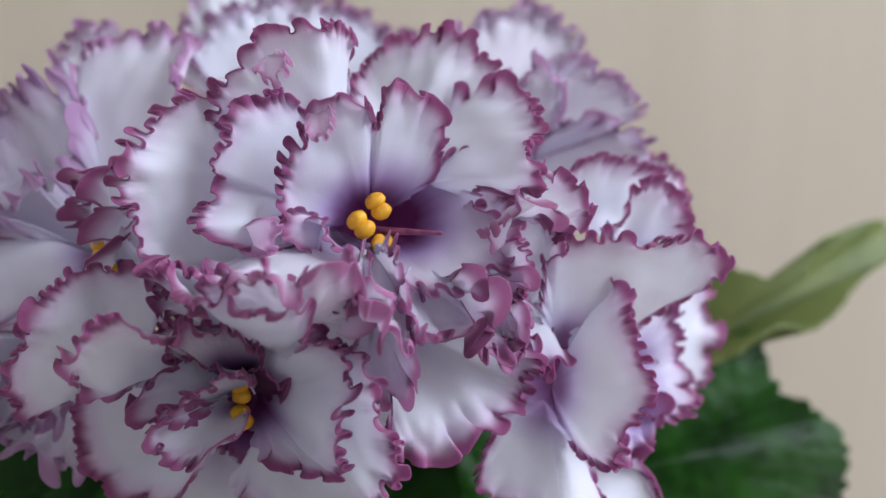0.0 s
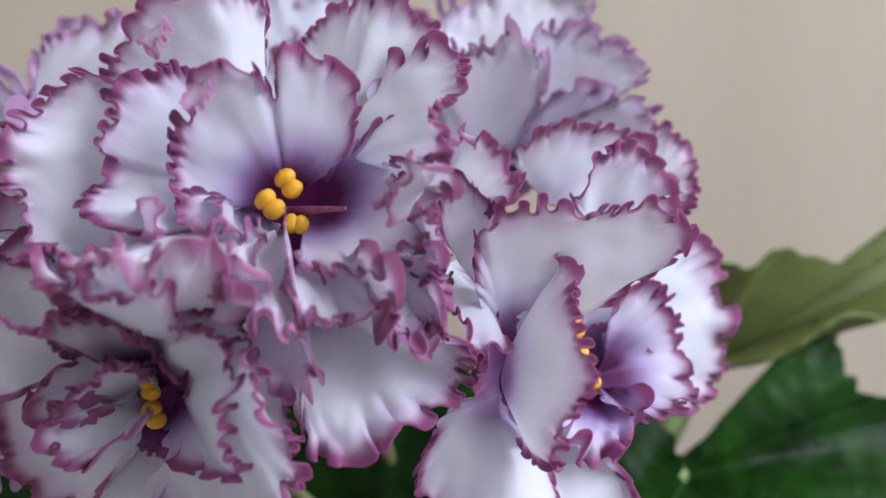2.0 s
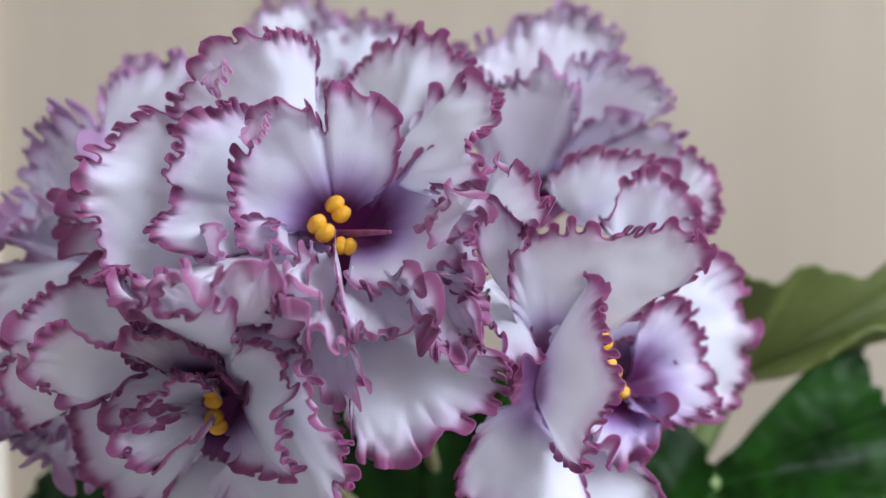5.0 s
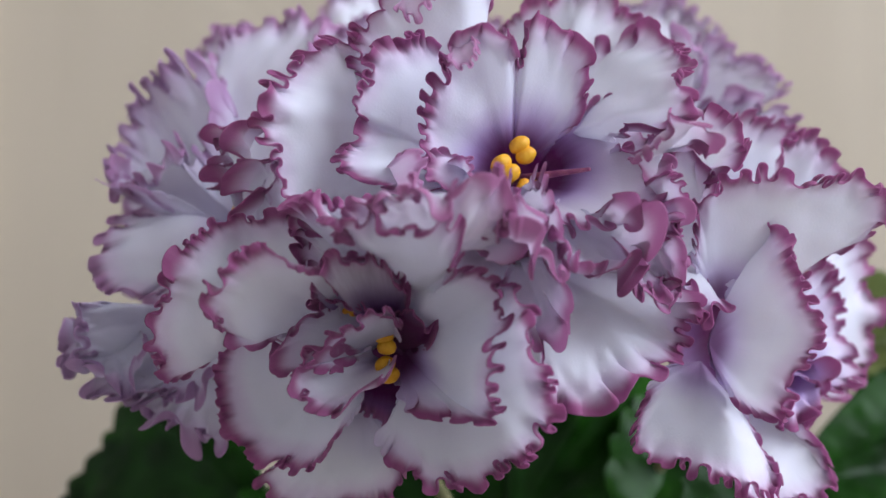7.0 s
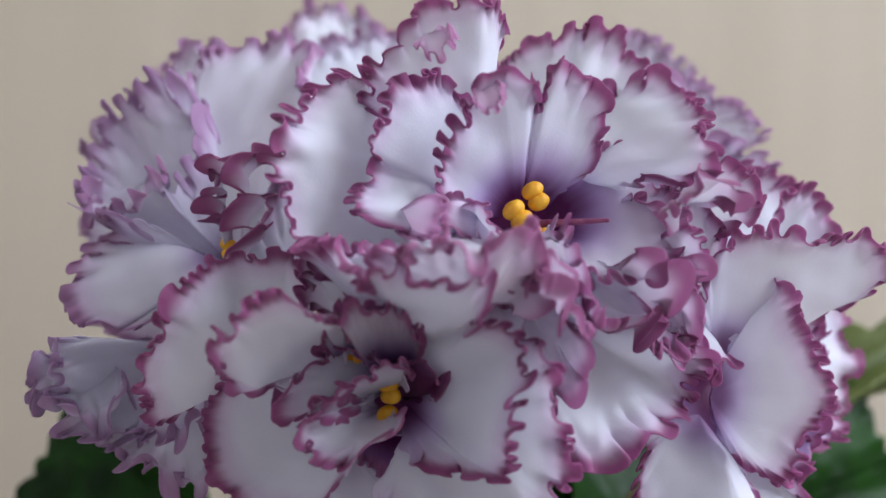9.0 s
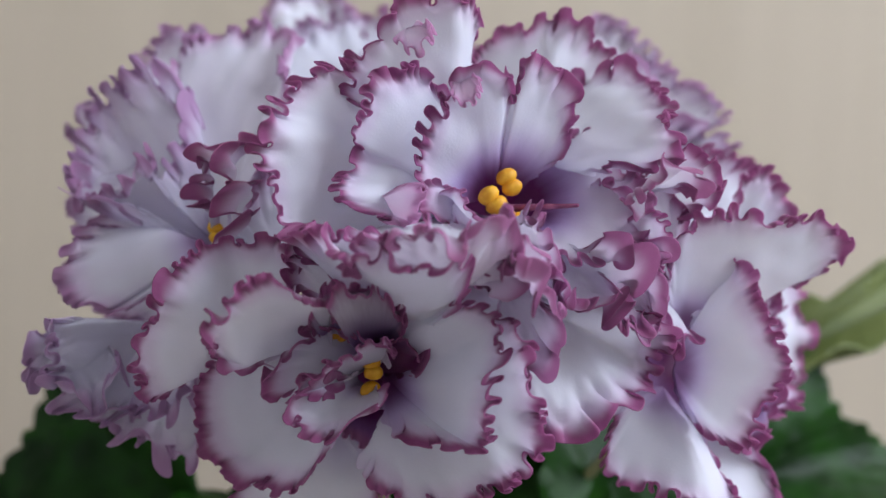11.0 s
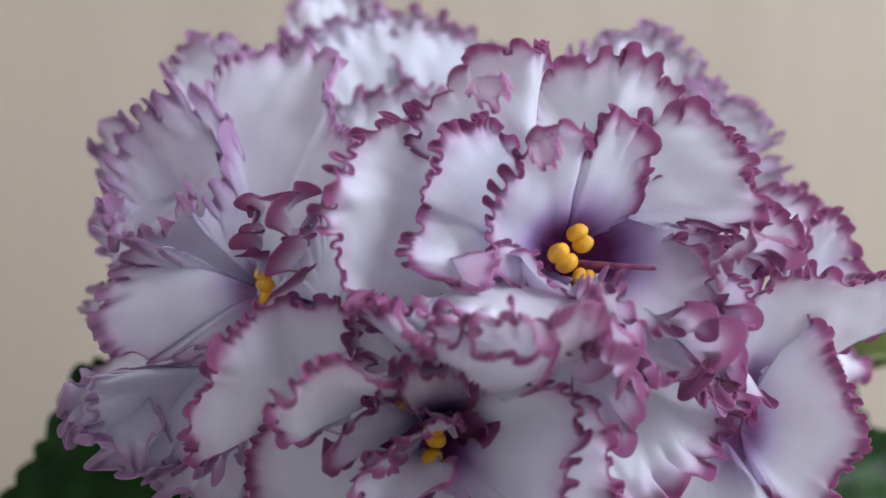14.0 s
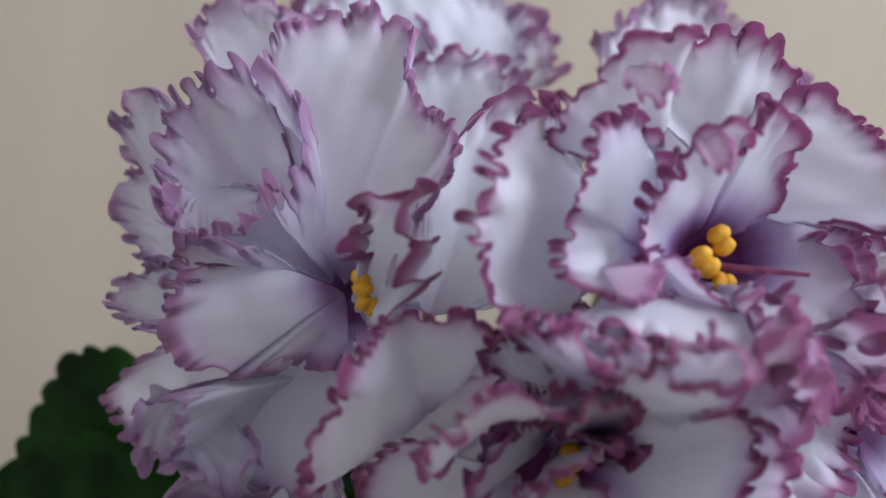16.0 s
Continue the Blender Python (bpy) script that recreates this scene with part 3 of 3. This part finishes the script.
petal(flower_a, (-31.1, 197.0, 220.9), [(-28.3, 190.0, 222.8), (-25.1, 188.0, 223.4), (-24.5, 189.0, 220.2), (-25.5, 190.0, 217.7), (-28.9, 192.0, 217.9)], ruff=0.7, throat=0.0, wash=1.0)
petal(flower_a, (-19.4, 194.0, 240.7), [(-20.5, 191.0, 239.2), (-19.8, 188.0, 236.3), (-17.6, 187.0, 235.4), (-16.2, 187.0, 237.8), (-16.8, 190.0, 240.3)], ruff=0.5, throat=0.0, wash=1.0)
petal(flower_a, (-27.8, 198.0, 248.1), [(-29.1, 195.0, 246.0), (-26.8, 192.0, 244.0), (-24.1, 191.0, 244.7), (-24.2, 194.0, 247.1)], ruff=0.6, throat=0.0, wash=1.0)
petal(flower_a, (17.0, 215.0, 208.9), [(12.5, 206.0, 219.3), (14.8, 205.0, 226.0), (19.4, 209.0, 222.4), (21.0, 213.0, 211.1)], ruff=1.1, throat=0.0)
petal(flower_a, (7.5, 204.0, 213.8), [(7.2, 196.0, 207.0), (9.3, 196.0, 202.4), (13.6, 199.0, 201.5), (14.1, 198.0, 210.3), (13.2, 198.0, 216.3)], ruff=2.0, throat=0.0, wash=0.33)
petal(flower_a, (5.7, 214.0, 221.0), [(6.7, 208.0, 225.9), (10.8, 205.0, 223.4), (11.6, 203.0, 217.5), (13.0, 206.0, 212.8), (8.6, 208.0, 210.7)], ruff=1.4, throat=0.3, wash=0.11)
petal(flower_a, (-9.6, 200.0, 207.5), [(-11.5, 190.0, 203.7), (-9.5, 190.0, 197.6), (-3.8, 191.0, 196.8), (-2.8, 190.0, 204.2), (-5.6, 190.0, 208.4)], ruff=2.0, throat=0.0, wash=0.33)
petal(flower_a, (11.0, 220.0, 211.6), [(14.6, 222.0, 211.5), (19.4, 214.0, 204.6), (22.9, 206.0, 201.1), (17.9, 203.0, 201.4), (13.4, 210.0, 207.8)], ruff=1.2, throat=0.0)
# end
flower_b = flower("half-open white ruffled flower with dark magenta frilled edges", [CROWN, (-0.03, 0.26, 0.165), (-0.0315, 0.2170, 0.1909)])
# petals B
petal(flower_b, (-48.9, 208.0, 197.4), [(-43.2, 197.0, 212.3), (-56.4, 199.0, 213.1), (-62.0, 194.0, 207.5), (-67.7, 196.0, 195.8), (-65.8, 203.0, 187.3), (-58.8, 210.0, 192.2)], ruff=1.0, throat=0.2)
petal(flower_b, (-39.1, 206.0, 197.8), [(-53.6, 190.0, 195.7), (-54.2, 181.0, 202.9), (-47.0, 178.0, 208.4), (-38.2, 179.0, 207.8), (-36.9, 188.0, 203.9)], ruff=1.3, throat=0.5, wash=0.08)
petal(flower_b, (-34.5, 208.0, 188.5), [(-54.2, 203.0, 194.8), (-58.1, 205.0, 185.3), (-53.9, 207.0, 175.8), (-42.0, 200.0, 174.5), (-37.7, 199.0, 179.5), (-34.9, 202.0, 183.7)], ruff=1.0, throat=0.3)
petal(flower_b, (-36.0, 212.0, 182.3), [(-42.9, 209.0, 175.0), (-52.8, 211.0, 170.0), (-46.5, 209.0, 166.4), (-35.0, 208.0, 166.6), (-27.9, 207.0, 170.3), (-30.6, 208.0, 178.4)], ruff=1.0, throat=0.1)
petal(flower_b, (-25.1, 207.0, 190.7), [(-30.2, 202.0, 179.3), (-23.0, 199.0, 172.5), (-13.2, 197.0, 173.8), (-4.2, 190.0, 182.1), (-4.8, 185.0, 191.8), (-7.0, 181.0, 200.2), (-10.9, 187.0, 204.6)], ruff=1.2, throat=0.5)
petal(flower_b, (-28.3, 206.0, 192.6), [(-25.1, 192.0, 203.3), (-17.9, 181.0, 206.4), (-11.0, 181.0, 203.2), (-11.6, 182.0, 193.5), (-12.9, 187.0, 184.8), (-16.8, 190.0, 184.6), (-26.9, 198.0, 185.8)], ruff=1.0, throat=1.0)
petal(flower_b, (-30.6, 205.0, 197.2), [(-44.1, 193.0, 190.6), (-45.5, 192.0, 195.0), (-39.5, 193.0, 201.5), (-31.9, 189.0, 200.7), (-27.4, 190.0, 200.1)], ruff=1.0, throat=0.55, dark=0.05, wash=0.08)
petal(flower_b, (-31.5, 205.0, 190.7), [(-36.4, 191.0, 193.2), (-43.2, 188.0, 187.8), (-38.8, 189.0, 184.6), (-31.9, 188.0, 186.9), (-28.4, 190.0, 189.7)], ruff=1.6, throat=0.5, dark=0.05, wash=0.08)
petal(flower_b, (-30.5, 206.0, 195.3), [(-36.8, 179.0, 205.8), (-31.5, 180.0, 208.2), (-26.4, 186.0, 204.3), (-25.9, 190.0, 200.4)], ruff=1.0, throat=1.6, dark=0.5)
petal(flower_b, (-29.2, 206.0, 193.0), [(-29.1, 194.0, 198.8), (-25.2, 190.0, 200.4), (-22.4, 192.0, 198.2), (-23.7, 197.0, 194.4)], ruff=0.8, throat=2.0, dark=0.7)
petal(flower_b, (-30.3, 203.0, 194.6), [(-38.1, 189.0, 190.8), (-41.6, 187.0, 192.1), (-37.6, 186.0, 195.7), (-32.1, 185.0, 198.4), (-28.1, 186.0, 200.3)], ruff=0.9, throat=0.5, dark=0.05, wash=0.08)
petal(flower_b, (-35.7, 208.0, 197.8), [(-39.8, 190.0, 202.1), (-37.9, 184.0, 205.7), (-33.5, 182.0, 207.9), (-28.0, 184.0, 206.7), (-26.1, 190.0, 202.5)], ruff=0.9, throat=1.5, dark=0.4)
petal(flower_b, (-32.9, 216.0, 189.6), [(-43.9, 214.0, 177.9), (-55.7, 214.0, 181.4), (-56.5, 212.0, 193.1), (-47.5, 210.0, 201.1), (-35.8, 208.0, 204.3)], ruff=0.8, throat=0.5)
petal(flower_b, (-31.9, 216.0, 188.7), [(-35.8, 208.0, 203.3), (-24.2, 204.0, 205.6), (-13.3, 206.0, 198.5), (-11.2, 208.0, 183.7), (-24.3, 211.0, 175.4), (-37.9, 213.0, 175.5)], ruff=0.8, throat=1.0)
petal(flower_b, (-15.0, 214.0, 197.0), [(-12.0, 213.0, 207.0), (-3.5, 211.0, 206.0), (1.0, 211.0, 197.0), (-1.5, 211.0, 187.0), (-9.0, 213.0, 184.0)], ruff=0.9, throat=0.2)
# end
flower_c = flower("white and lilac ruffled flower turned sideways, stamens half hidden", [CROWN, (0.02, 0.29, 0.16), (0.0332, 0.2460, 0.1900)])
# petals C
petal(flower_c, (23.4, 219.0, 200.7), [(18.5, 212.0, 206.7), (18.6, 206.0, 218.6), (22.9, 206.0, 222.3), (34.8, 208.0, 222.2), (44.9, 211.0, 222.5), (49.0, 215.0, 216.2), (43.8, 217.0, 211.2), (32.4, 222.0, 203.2)], ruff=1.2, throat=0.8)
petal(flower_c, (21.3, 213.0, 194.9), [(27.9, 214.0, 209.5), (31.6, 212.0, 213.7), (32.5, 204.0, 207.9), (35.7, 197.0, 197.9), (33.5, 198.0, 192.2), (29.6, 199.0, 184.4), (24.5, 212.0, 187.2)], ruff=1.0, throat=0.75)
petal(flower_c, (33.5, 239.0, 192.3), [(31.1, 233.0, 206.8), (39.3, 240.0, 211.1), (48.0, 246.0, 215.3), (55.1, 256.0, 207.6), (57.1, 257.0, 196.6), (55.4, 257.0, 187.7), (48.3, 250.0, 181.6)], ruff=1.2, throat=0.8)
petal(flower_c, (34.8, 236.0, 191.1), [(38.2, 230.0, 203.7), (43.6, 236.0, 206.4), (48.3, 246.0, 195.5), (50.6, 240.0, 187.7), (44.1, 232.0, 184.5), (36.8, 226.0, 188.8)], ruff=1.1, throat=1.0)
petal(flower_c, (20.5, 217.0, 191.2), [(13.7, 214.0, 189.4), (8.7, 207.0, 178.2), (15.0, 204.0, 175.4), (24.1, 200.0, 173.4), (31.0, 205.0, 171.4), (28.6, 214.0, 180.6)], ruff=1.1, throat=0.65)
petal(flower_c, (26.8, 228.0, 185.4), [(25.8, 212.0, 171.6), (33.5, 214.0, 167.8), (42.9, 220.0, 169.8), (40.3, 222.0, 177.0), (36.5, 222.0, 181.6)], ruff=1.2, throat=0.4)
petal(flower_c, (31.0, 234.0, 189.3), [(30.0, 212.0, 188.7), (32.6, 213.0, 183.8), (40.9, 222.0, 183.4), (42.5, 226.0, 188.1)], ruff=1.8, throat=1.3)
petal(flower_c, (25.3, 246.0, 220.1), [(21.2, 236.0, 227.8), (28.3, 235.0, 233.4), (40.5, 250.0, 231.4), (46.1, 252.0, 225.0), (49.0, 246.0, 218.4), (40.6, 236.0, 216.6)], ruff=1.2, throat=0.2)
petal(flower_c, (34.3, 240.0, 215.9), [(31.9, 226.0, 221.7), (35.4, 228.0, 228.7), (41.7, 232.0, 229.8), (46.7, 238.0, 223.4), (43.7, 232.0, 218.2)], ruff=1.3, throat=0.2)
petal(flower_c, (29.6, 246.0, 191.5), [(26.4, 238.0, 201.6), (35.9, 245.0, 211.0), (45.7, 252.0, 216.5), (51.9, 258.0, 207.2), (48.1, 252.0, 186.5), (36.5, 240.0, 182.8)], ruff=0.8, throat=1.0)
# added backing petal; dark paints the throat's shadow into its colour
petal(flower_c, (22.2, 229.0, 195.2), [(18.1, 225.0, 187.5), (15.3, 224.0, 197.3), (18.0, 224.0, 207.2), (24.8, 228.0, 204.3), (28.0, 231.0, 190.2), (23.1, 230.0, 185.1)], ruff=0.6, throat=1.0, dark=0.3)
petal(flower_c, (40.9, 262.0, 220.6), [(43.8, 265.0, 231.4), (47.5, 268.0, 232.9), (52.1, 262.0, 227.3), (50.2, 257.0, 219.2)], ruff=1.2, throat=0.2)
# second added backing petal, dyed darker for the shadowed hole
petal(flower_c, (26.5, 227.0, 196.0), [(22.0, 224.0, 203.0), (17.0, 222.0, 200.0), (16.5, 221.0, 193.0), (19.0, 221.0, 186.0), (25.0, 223.0, 184.0)], ruff=0.6, throat=1.2, dark=0.55)
# end
flower_d = flower("white ruffled flower with pale purple curled frills, facing away", [CROWN, (-0.05, 0.29, 0.17), (-0.0553, 0.2420, 0.2082)])
# petals D
# wash with pale: lilac tint, and this bloom's shade painted into the petals
petal(flower_d, (-59.0, 231.0, 211.1), [(-65.7, 235.0, 221.4), (-70.7, 245.0, 240.3), (-72.4, 248.0, 247.9), (-64.7, 250.0, 252.3), (-53.6, 248.0, 253.2), (-48.0, 245.0, 250.4), (-49.5, 236.0, 241.3), (-44.9, 226.0, 236.0), (-47.4, 216.0, 229.9), (-54.0, 217.0, 221.1)], ruff=1.3, throat=0.6, pale=0.5, wash=0.3)
petal(flower_d, (-60.7, 233.0, 211.1), [(-76.4, 222.0, 217.0), (-85.6, 235.0, 217.6), (-88.0, 243.0, 230.0), (-85.1, 247.0, 238.6), (-75.5, 243.0, 241.9), (-67.3, 235.0, 238.6), (-66.1, 230.0, 230.3), (-69.8, 227.0, 221.7)], ruff=2.6, throat=0.3, pale=0.8, wash=0.6, bulge=-0.12)
petal(flower_d, (-71.2, 258.0, 214.2), [(-81.3, 258.0, 203.6), (-94.8, 268.0, 212.4), (-94.9, 268.0, 225.7), (-96.5, 268.0, 234.6), (-91.0, 266.0, 238.1), (-79.9, 264.0, 232.0)], ruff=2.0, throat=0.1, pale=0.8, wash=0.3)
petal(flower_d, (-59.5, 229.0, 210.3), [(-80.3, 228.0, 213.7), (-85.3, 223.0, 208.4), (-84.1, 220.0, 201.5), (-77.9, 219.0, 198.7), (-76.6, 221.2, 198.7), (-74.6, 219.0, 198.8), (-68.9, 221.0, 200.9), (-59.7, 226.0, 199.2)], ruff=1.1, throat=0.75, pale=0.5, wash=0.3, bulge=0.16)
petal(flower_d, (-57.2, 238.0, 207.6), [(-54.9, 247.0, 218.6), (-75.7, 245.0, 217.7), (-83.7, 243.0, 213.8), (-86.0, 242.0, 206.4), (-81.9, 240.0, 197.7), (-69.2, 238.0, 194.9), (-60.5, 236.0, 199.5)], ruff=1.4, throat=0.8, pale=0.6, wash=0.3)
petal(flower_d, (-61.1, 234.0, 196.0), [(-79.3, 227.0, 195.9), (-84.6, 208.0, 197.8), (-87.2, 210.0, 192.3), (-85.0, 215.0, 184.1), (-76.9, 215.0, 181.0), (-70.1, 222.0, 182.9)], ruff=2.6, throat=0.4, pale=0.9, wash=0.3)
petal(flower_d, (-61.5, 232.0, 191.4), [(-78.9, 222.0, 184.6), (-77.4, 218.0, 178.6), (-68.8, 215.0, 176.4), (-60.8, 215.0, 173.8), (-59.3, 220.0, 182.5)], ruff=1.9, throat=0.3, pale=0.8, wash=0.3)
petal(flower_d, (-57.1, 230.0, 205.6), [(-63.0, 229.0, 199.2), (-72.4, 226.0, 194.3), (-76.3, 222.0, 186.5), (-72.1, 216.0, 182.5), (-63.2, 214.0, 182.5), (-57.3, 215.0, 194.3)], ruff=1.9, throat=0.5, pale=0.8, wash=0.3)
petal(flower_d, (-55.9, 226.0, 206.0), [(-59.6, 210.0, 221.8), (-58.7, 208.0, 227.6), (-54.9, 205.0, 227.8), (-51.3, 202.0, 224.2), (-53.1, 200.0, 219.0), (-53.4, 206.0, 211.6)], ruff=2.3, throat=0.1)
petal(flower_d, (-47.0, 222.0, 208.6), [(-54.9, 214.0, 214.9), (-50.6, 219.0, 224.3), (-45.3, 229.0, 234.9), (-38.7, 236.0, 240.3), (-31.3, 236.0, 241.8), (-27.3, 230.0, 231.6), (-35.0, 222.0, 212.6)], ruff=1.8, throat=0.1, pale=0.2)
petal(flower_d, (-79.0, 240.0, 224.5), [(-86.2, 236.0, 220.9), (-85.5, 229.0, 216.7), (-78.9, 223.0, 216.9), (-72.5, 222.0, 220.0), (-70.0, 226.0, 223.2)], ruff=2.2, throat=0.0, pale=0.5, wash=0.5)
petal(flower_d, (-80.9, 226.0, 194.0), [(-87.8, 221.0, 194.7), (-89.0, 216.0, 189.8), (-85.1, 212.0, 185.4), (-78.9, 210.0, 185.2), (-72.3, 210.0, 187.8), (-73.6, 214.0, 191.7)], ruff=2.4, throat=0.0, pale=0.9, wash=0.4)
petal(flower_d, (-72.8, 250.0, 203.6), [(-81.8, 252.0, 194.9), (-95.3, 262.0, 199.6), (-93.7, 263.0, 204.6), (-85.5, 261.0, 208.9)], ruff=2.0, throat=0.1, pale=0.8, wash=0.3)
petal(flower_d, (-68.7, 250.0, 198.8), [(-84.7, 258.0, 194.9), (-95.1, 262.0, 183.7), (-91.7, 260.0, 177.7), (-79.9, 250.0, 177.5)], ruff=1.4, throat=0.1, pale=0.5, wash=0.3)
petal(flower_d, (-63.3, 268.0, 227.8), [(-76.1, 270.0, 237.1), (-84.2, 275.0, 247.1), (-81.5, 278.0, 254.1), (-68.7, 275.0, 254.6), (-57.9, 272.0, 244.7)], ruff=1.8, throat=0.1, pale=0.6, wash=0.3)
# end
flower_e = flower("lilac-white ruffled flower at the back of the cluster", [CROWN, (0.01, 0.32, 0.18), (0.0096, 0.2960, 0.2256)])
# petals E
petal(flower_e, (9.2, 291.0, 228.2), [(-3.6, 286.0, 253.1), (3.2, 290.0, 261.0), (14.9, 295.0, 266.5), (30.0, 300.0, 262.8), (28.9, 292.0, 254.0), (19.5, 289.0, 244.4)], ruff=2.2, throat=0.2, pale=0.6, wash=0.45)
petal(flower_e, (10.9, 288.0, 227.2), [(21.1, 269.0, 251.4), (29.9, 282.0, 253.8), (42.5, 275.0, 247.0), (40.0, 272.0, 241.0), (26.3, 273.0, 234.2)], ruff=2.2, throat=0.8, pale=0.6, wash=0.45)
petal(flower_e, (10.4, 284.0, 224.4), [(3.3, 265.0, 235.7), (2.9, 262.0, 247.1), (14.9, 252.0, 250.8), (23.4, 252.0, 250.1), (23.4, 264.0, 241.4)], ruff=2.2, throat=0.9, pale=0.6, wash=0.45)
petal(flower_e, (11.4, 285.0, 225.0), [(26.9, 268.0, 240.1), (36.8, 270.0, 240.1), (45.5, 272.0, 236.0), (43.0, 270.0, 229.4), (21.2, 268.0, 227.7)], ruff=2.2, throat=1.0, pale=0.6, wash=0.45)
# end
flower_f = flower("white ruffled flower at the top back of the cluster", [CROWN, (-0.03, 0.32, 0.2), (-0.0394, 0.3160, 0.2346)])
# petals F
petal(flower_f, (-45.7, 305.0, 232.2), [(-57.7, 300.0, 247.3), (-64.2, 308.0, 260.9), (-55.6, 315.0, 272.8), (-40.6, 318.0, 268.5), (-34.6, 312.0, 256.5), (-34.1, 305.0, 243.0)], ruff=2.0, throat=0.1, pale=0.5)
petal(flower_f, (-25.8, 310.0, 237.5), [(-36.7, 305.0, 252.4), (-38.1, 312.0, 262.0), (-31.1, 315.0, 264.1), (-20.5, 318.0, 263.6), (-10.0, 315.0, 257.6), (-6.3, 310.0, 245.5)], ruff=2.0, throat=0.1, pale=0.4)
petal(flower_f, (-34.6, 300.0, 233.2), [(-61.7, 300.0, 244.1), (-62.1, 305.0, 255.7), (-42.7, 312.0, 267.3), (-17.0, 312.0, 262.5), (-13.4, 307.0, 251.7), (-18.1, 300.0, 241.7)], ruff=2.0, throat=0.1, pale=0.4)
petal(flower_f, (-42.6, 290.0, 221.7), [(-51.6, 285.0, 240.6), (-43.4, 283.0, 246.9), (-30.7, 285.0, 249.6), (-21.7, 285.0, 246.4), (-22.0, 282.0, 235.2)], ruff=2.0, throat=0.1, pale=0.3)
# end

# ---- stamens ----
anther(flower_a, (-9.8, 203.0, 225.1), (20, 60, 10), 1.0)
anther(flower_a, (-12.4, 202.0, 222.0), (10, 50, 0), 1.05)
anther(flower_a, (-8.7, 203.0, 219.0), (0, 10, 10), 0.85)
anther(flower_b, (-30.3, 198.0, 194.5), (0, 80, 0), 0.9)
anther(flower_b, (-30.1, 199.0, 190.0), (0, 70, 0), 0.95)
anther(flower_b, (-35.8, 197.0, 199.7), (0, 20, 0), 0.7)
anther(flower_c, (32.0, 214.0, 203.2), (0, 70, 10), 1.1)
anther(flower_c, (33.7, 216.0, 197.6), (10, 60, 0), 0.9)
anther(flower_c, (34.6, 228.0, 191.9), (0, 60, 0), 0.8)
anther(flower_d, (-58.5, 217.0, 214.1), (0, 80, 0), 0.9)
anther(flower_d, (-57.3, 217.0, 210.8), (0, 30, 0), 0.8)
style(flower_a, [(-12.5, 209.0, 220.5), (-5.2, 202.0, 221.3), (0.7, 196.0, 221.9)])
corolla(flower_a, (-12.0, 215.5, 219.2), (0.1, -1, 0.1), 12, 1.3)
corolla(flower_b, (-31.5, 213.0, 190.9), (0.2, -1, 0.0), 10, 1.3)
corolla(flower_c, (33.2, 242.0, 190.0), (0.7, -1, -0.1), 10, 1.3)
corolla(flower_d, (-55.3, 238.0, 208.2), (-0.6, -1, 0.1), 11, 0.9)
corolla(flower_e, (9.6, 292.0, 225.6), (0.2, -1, 0.2), 10, 1.2)
corolla(flower_f, (-39.4, 312.0, 234.6), (0, -1, 0.4), 10, 0.3)
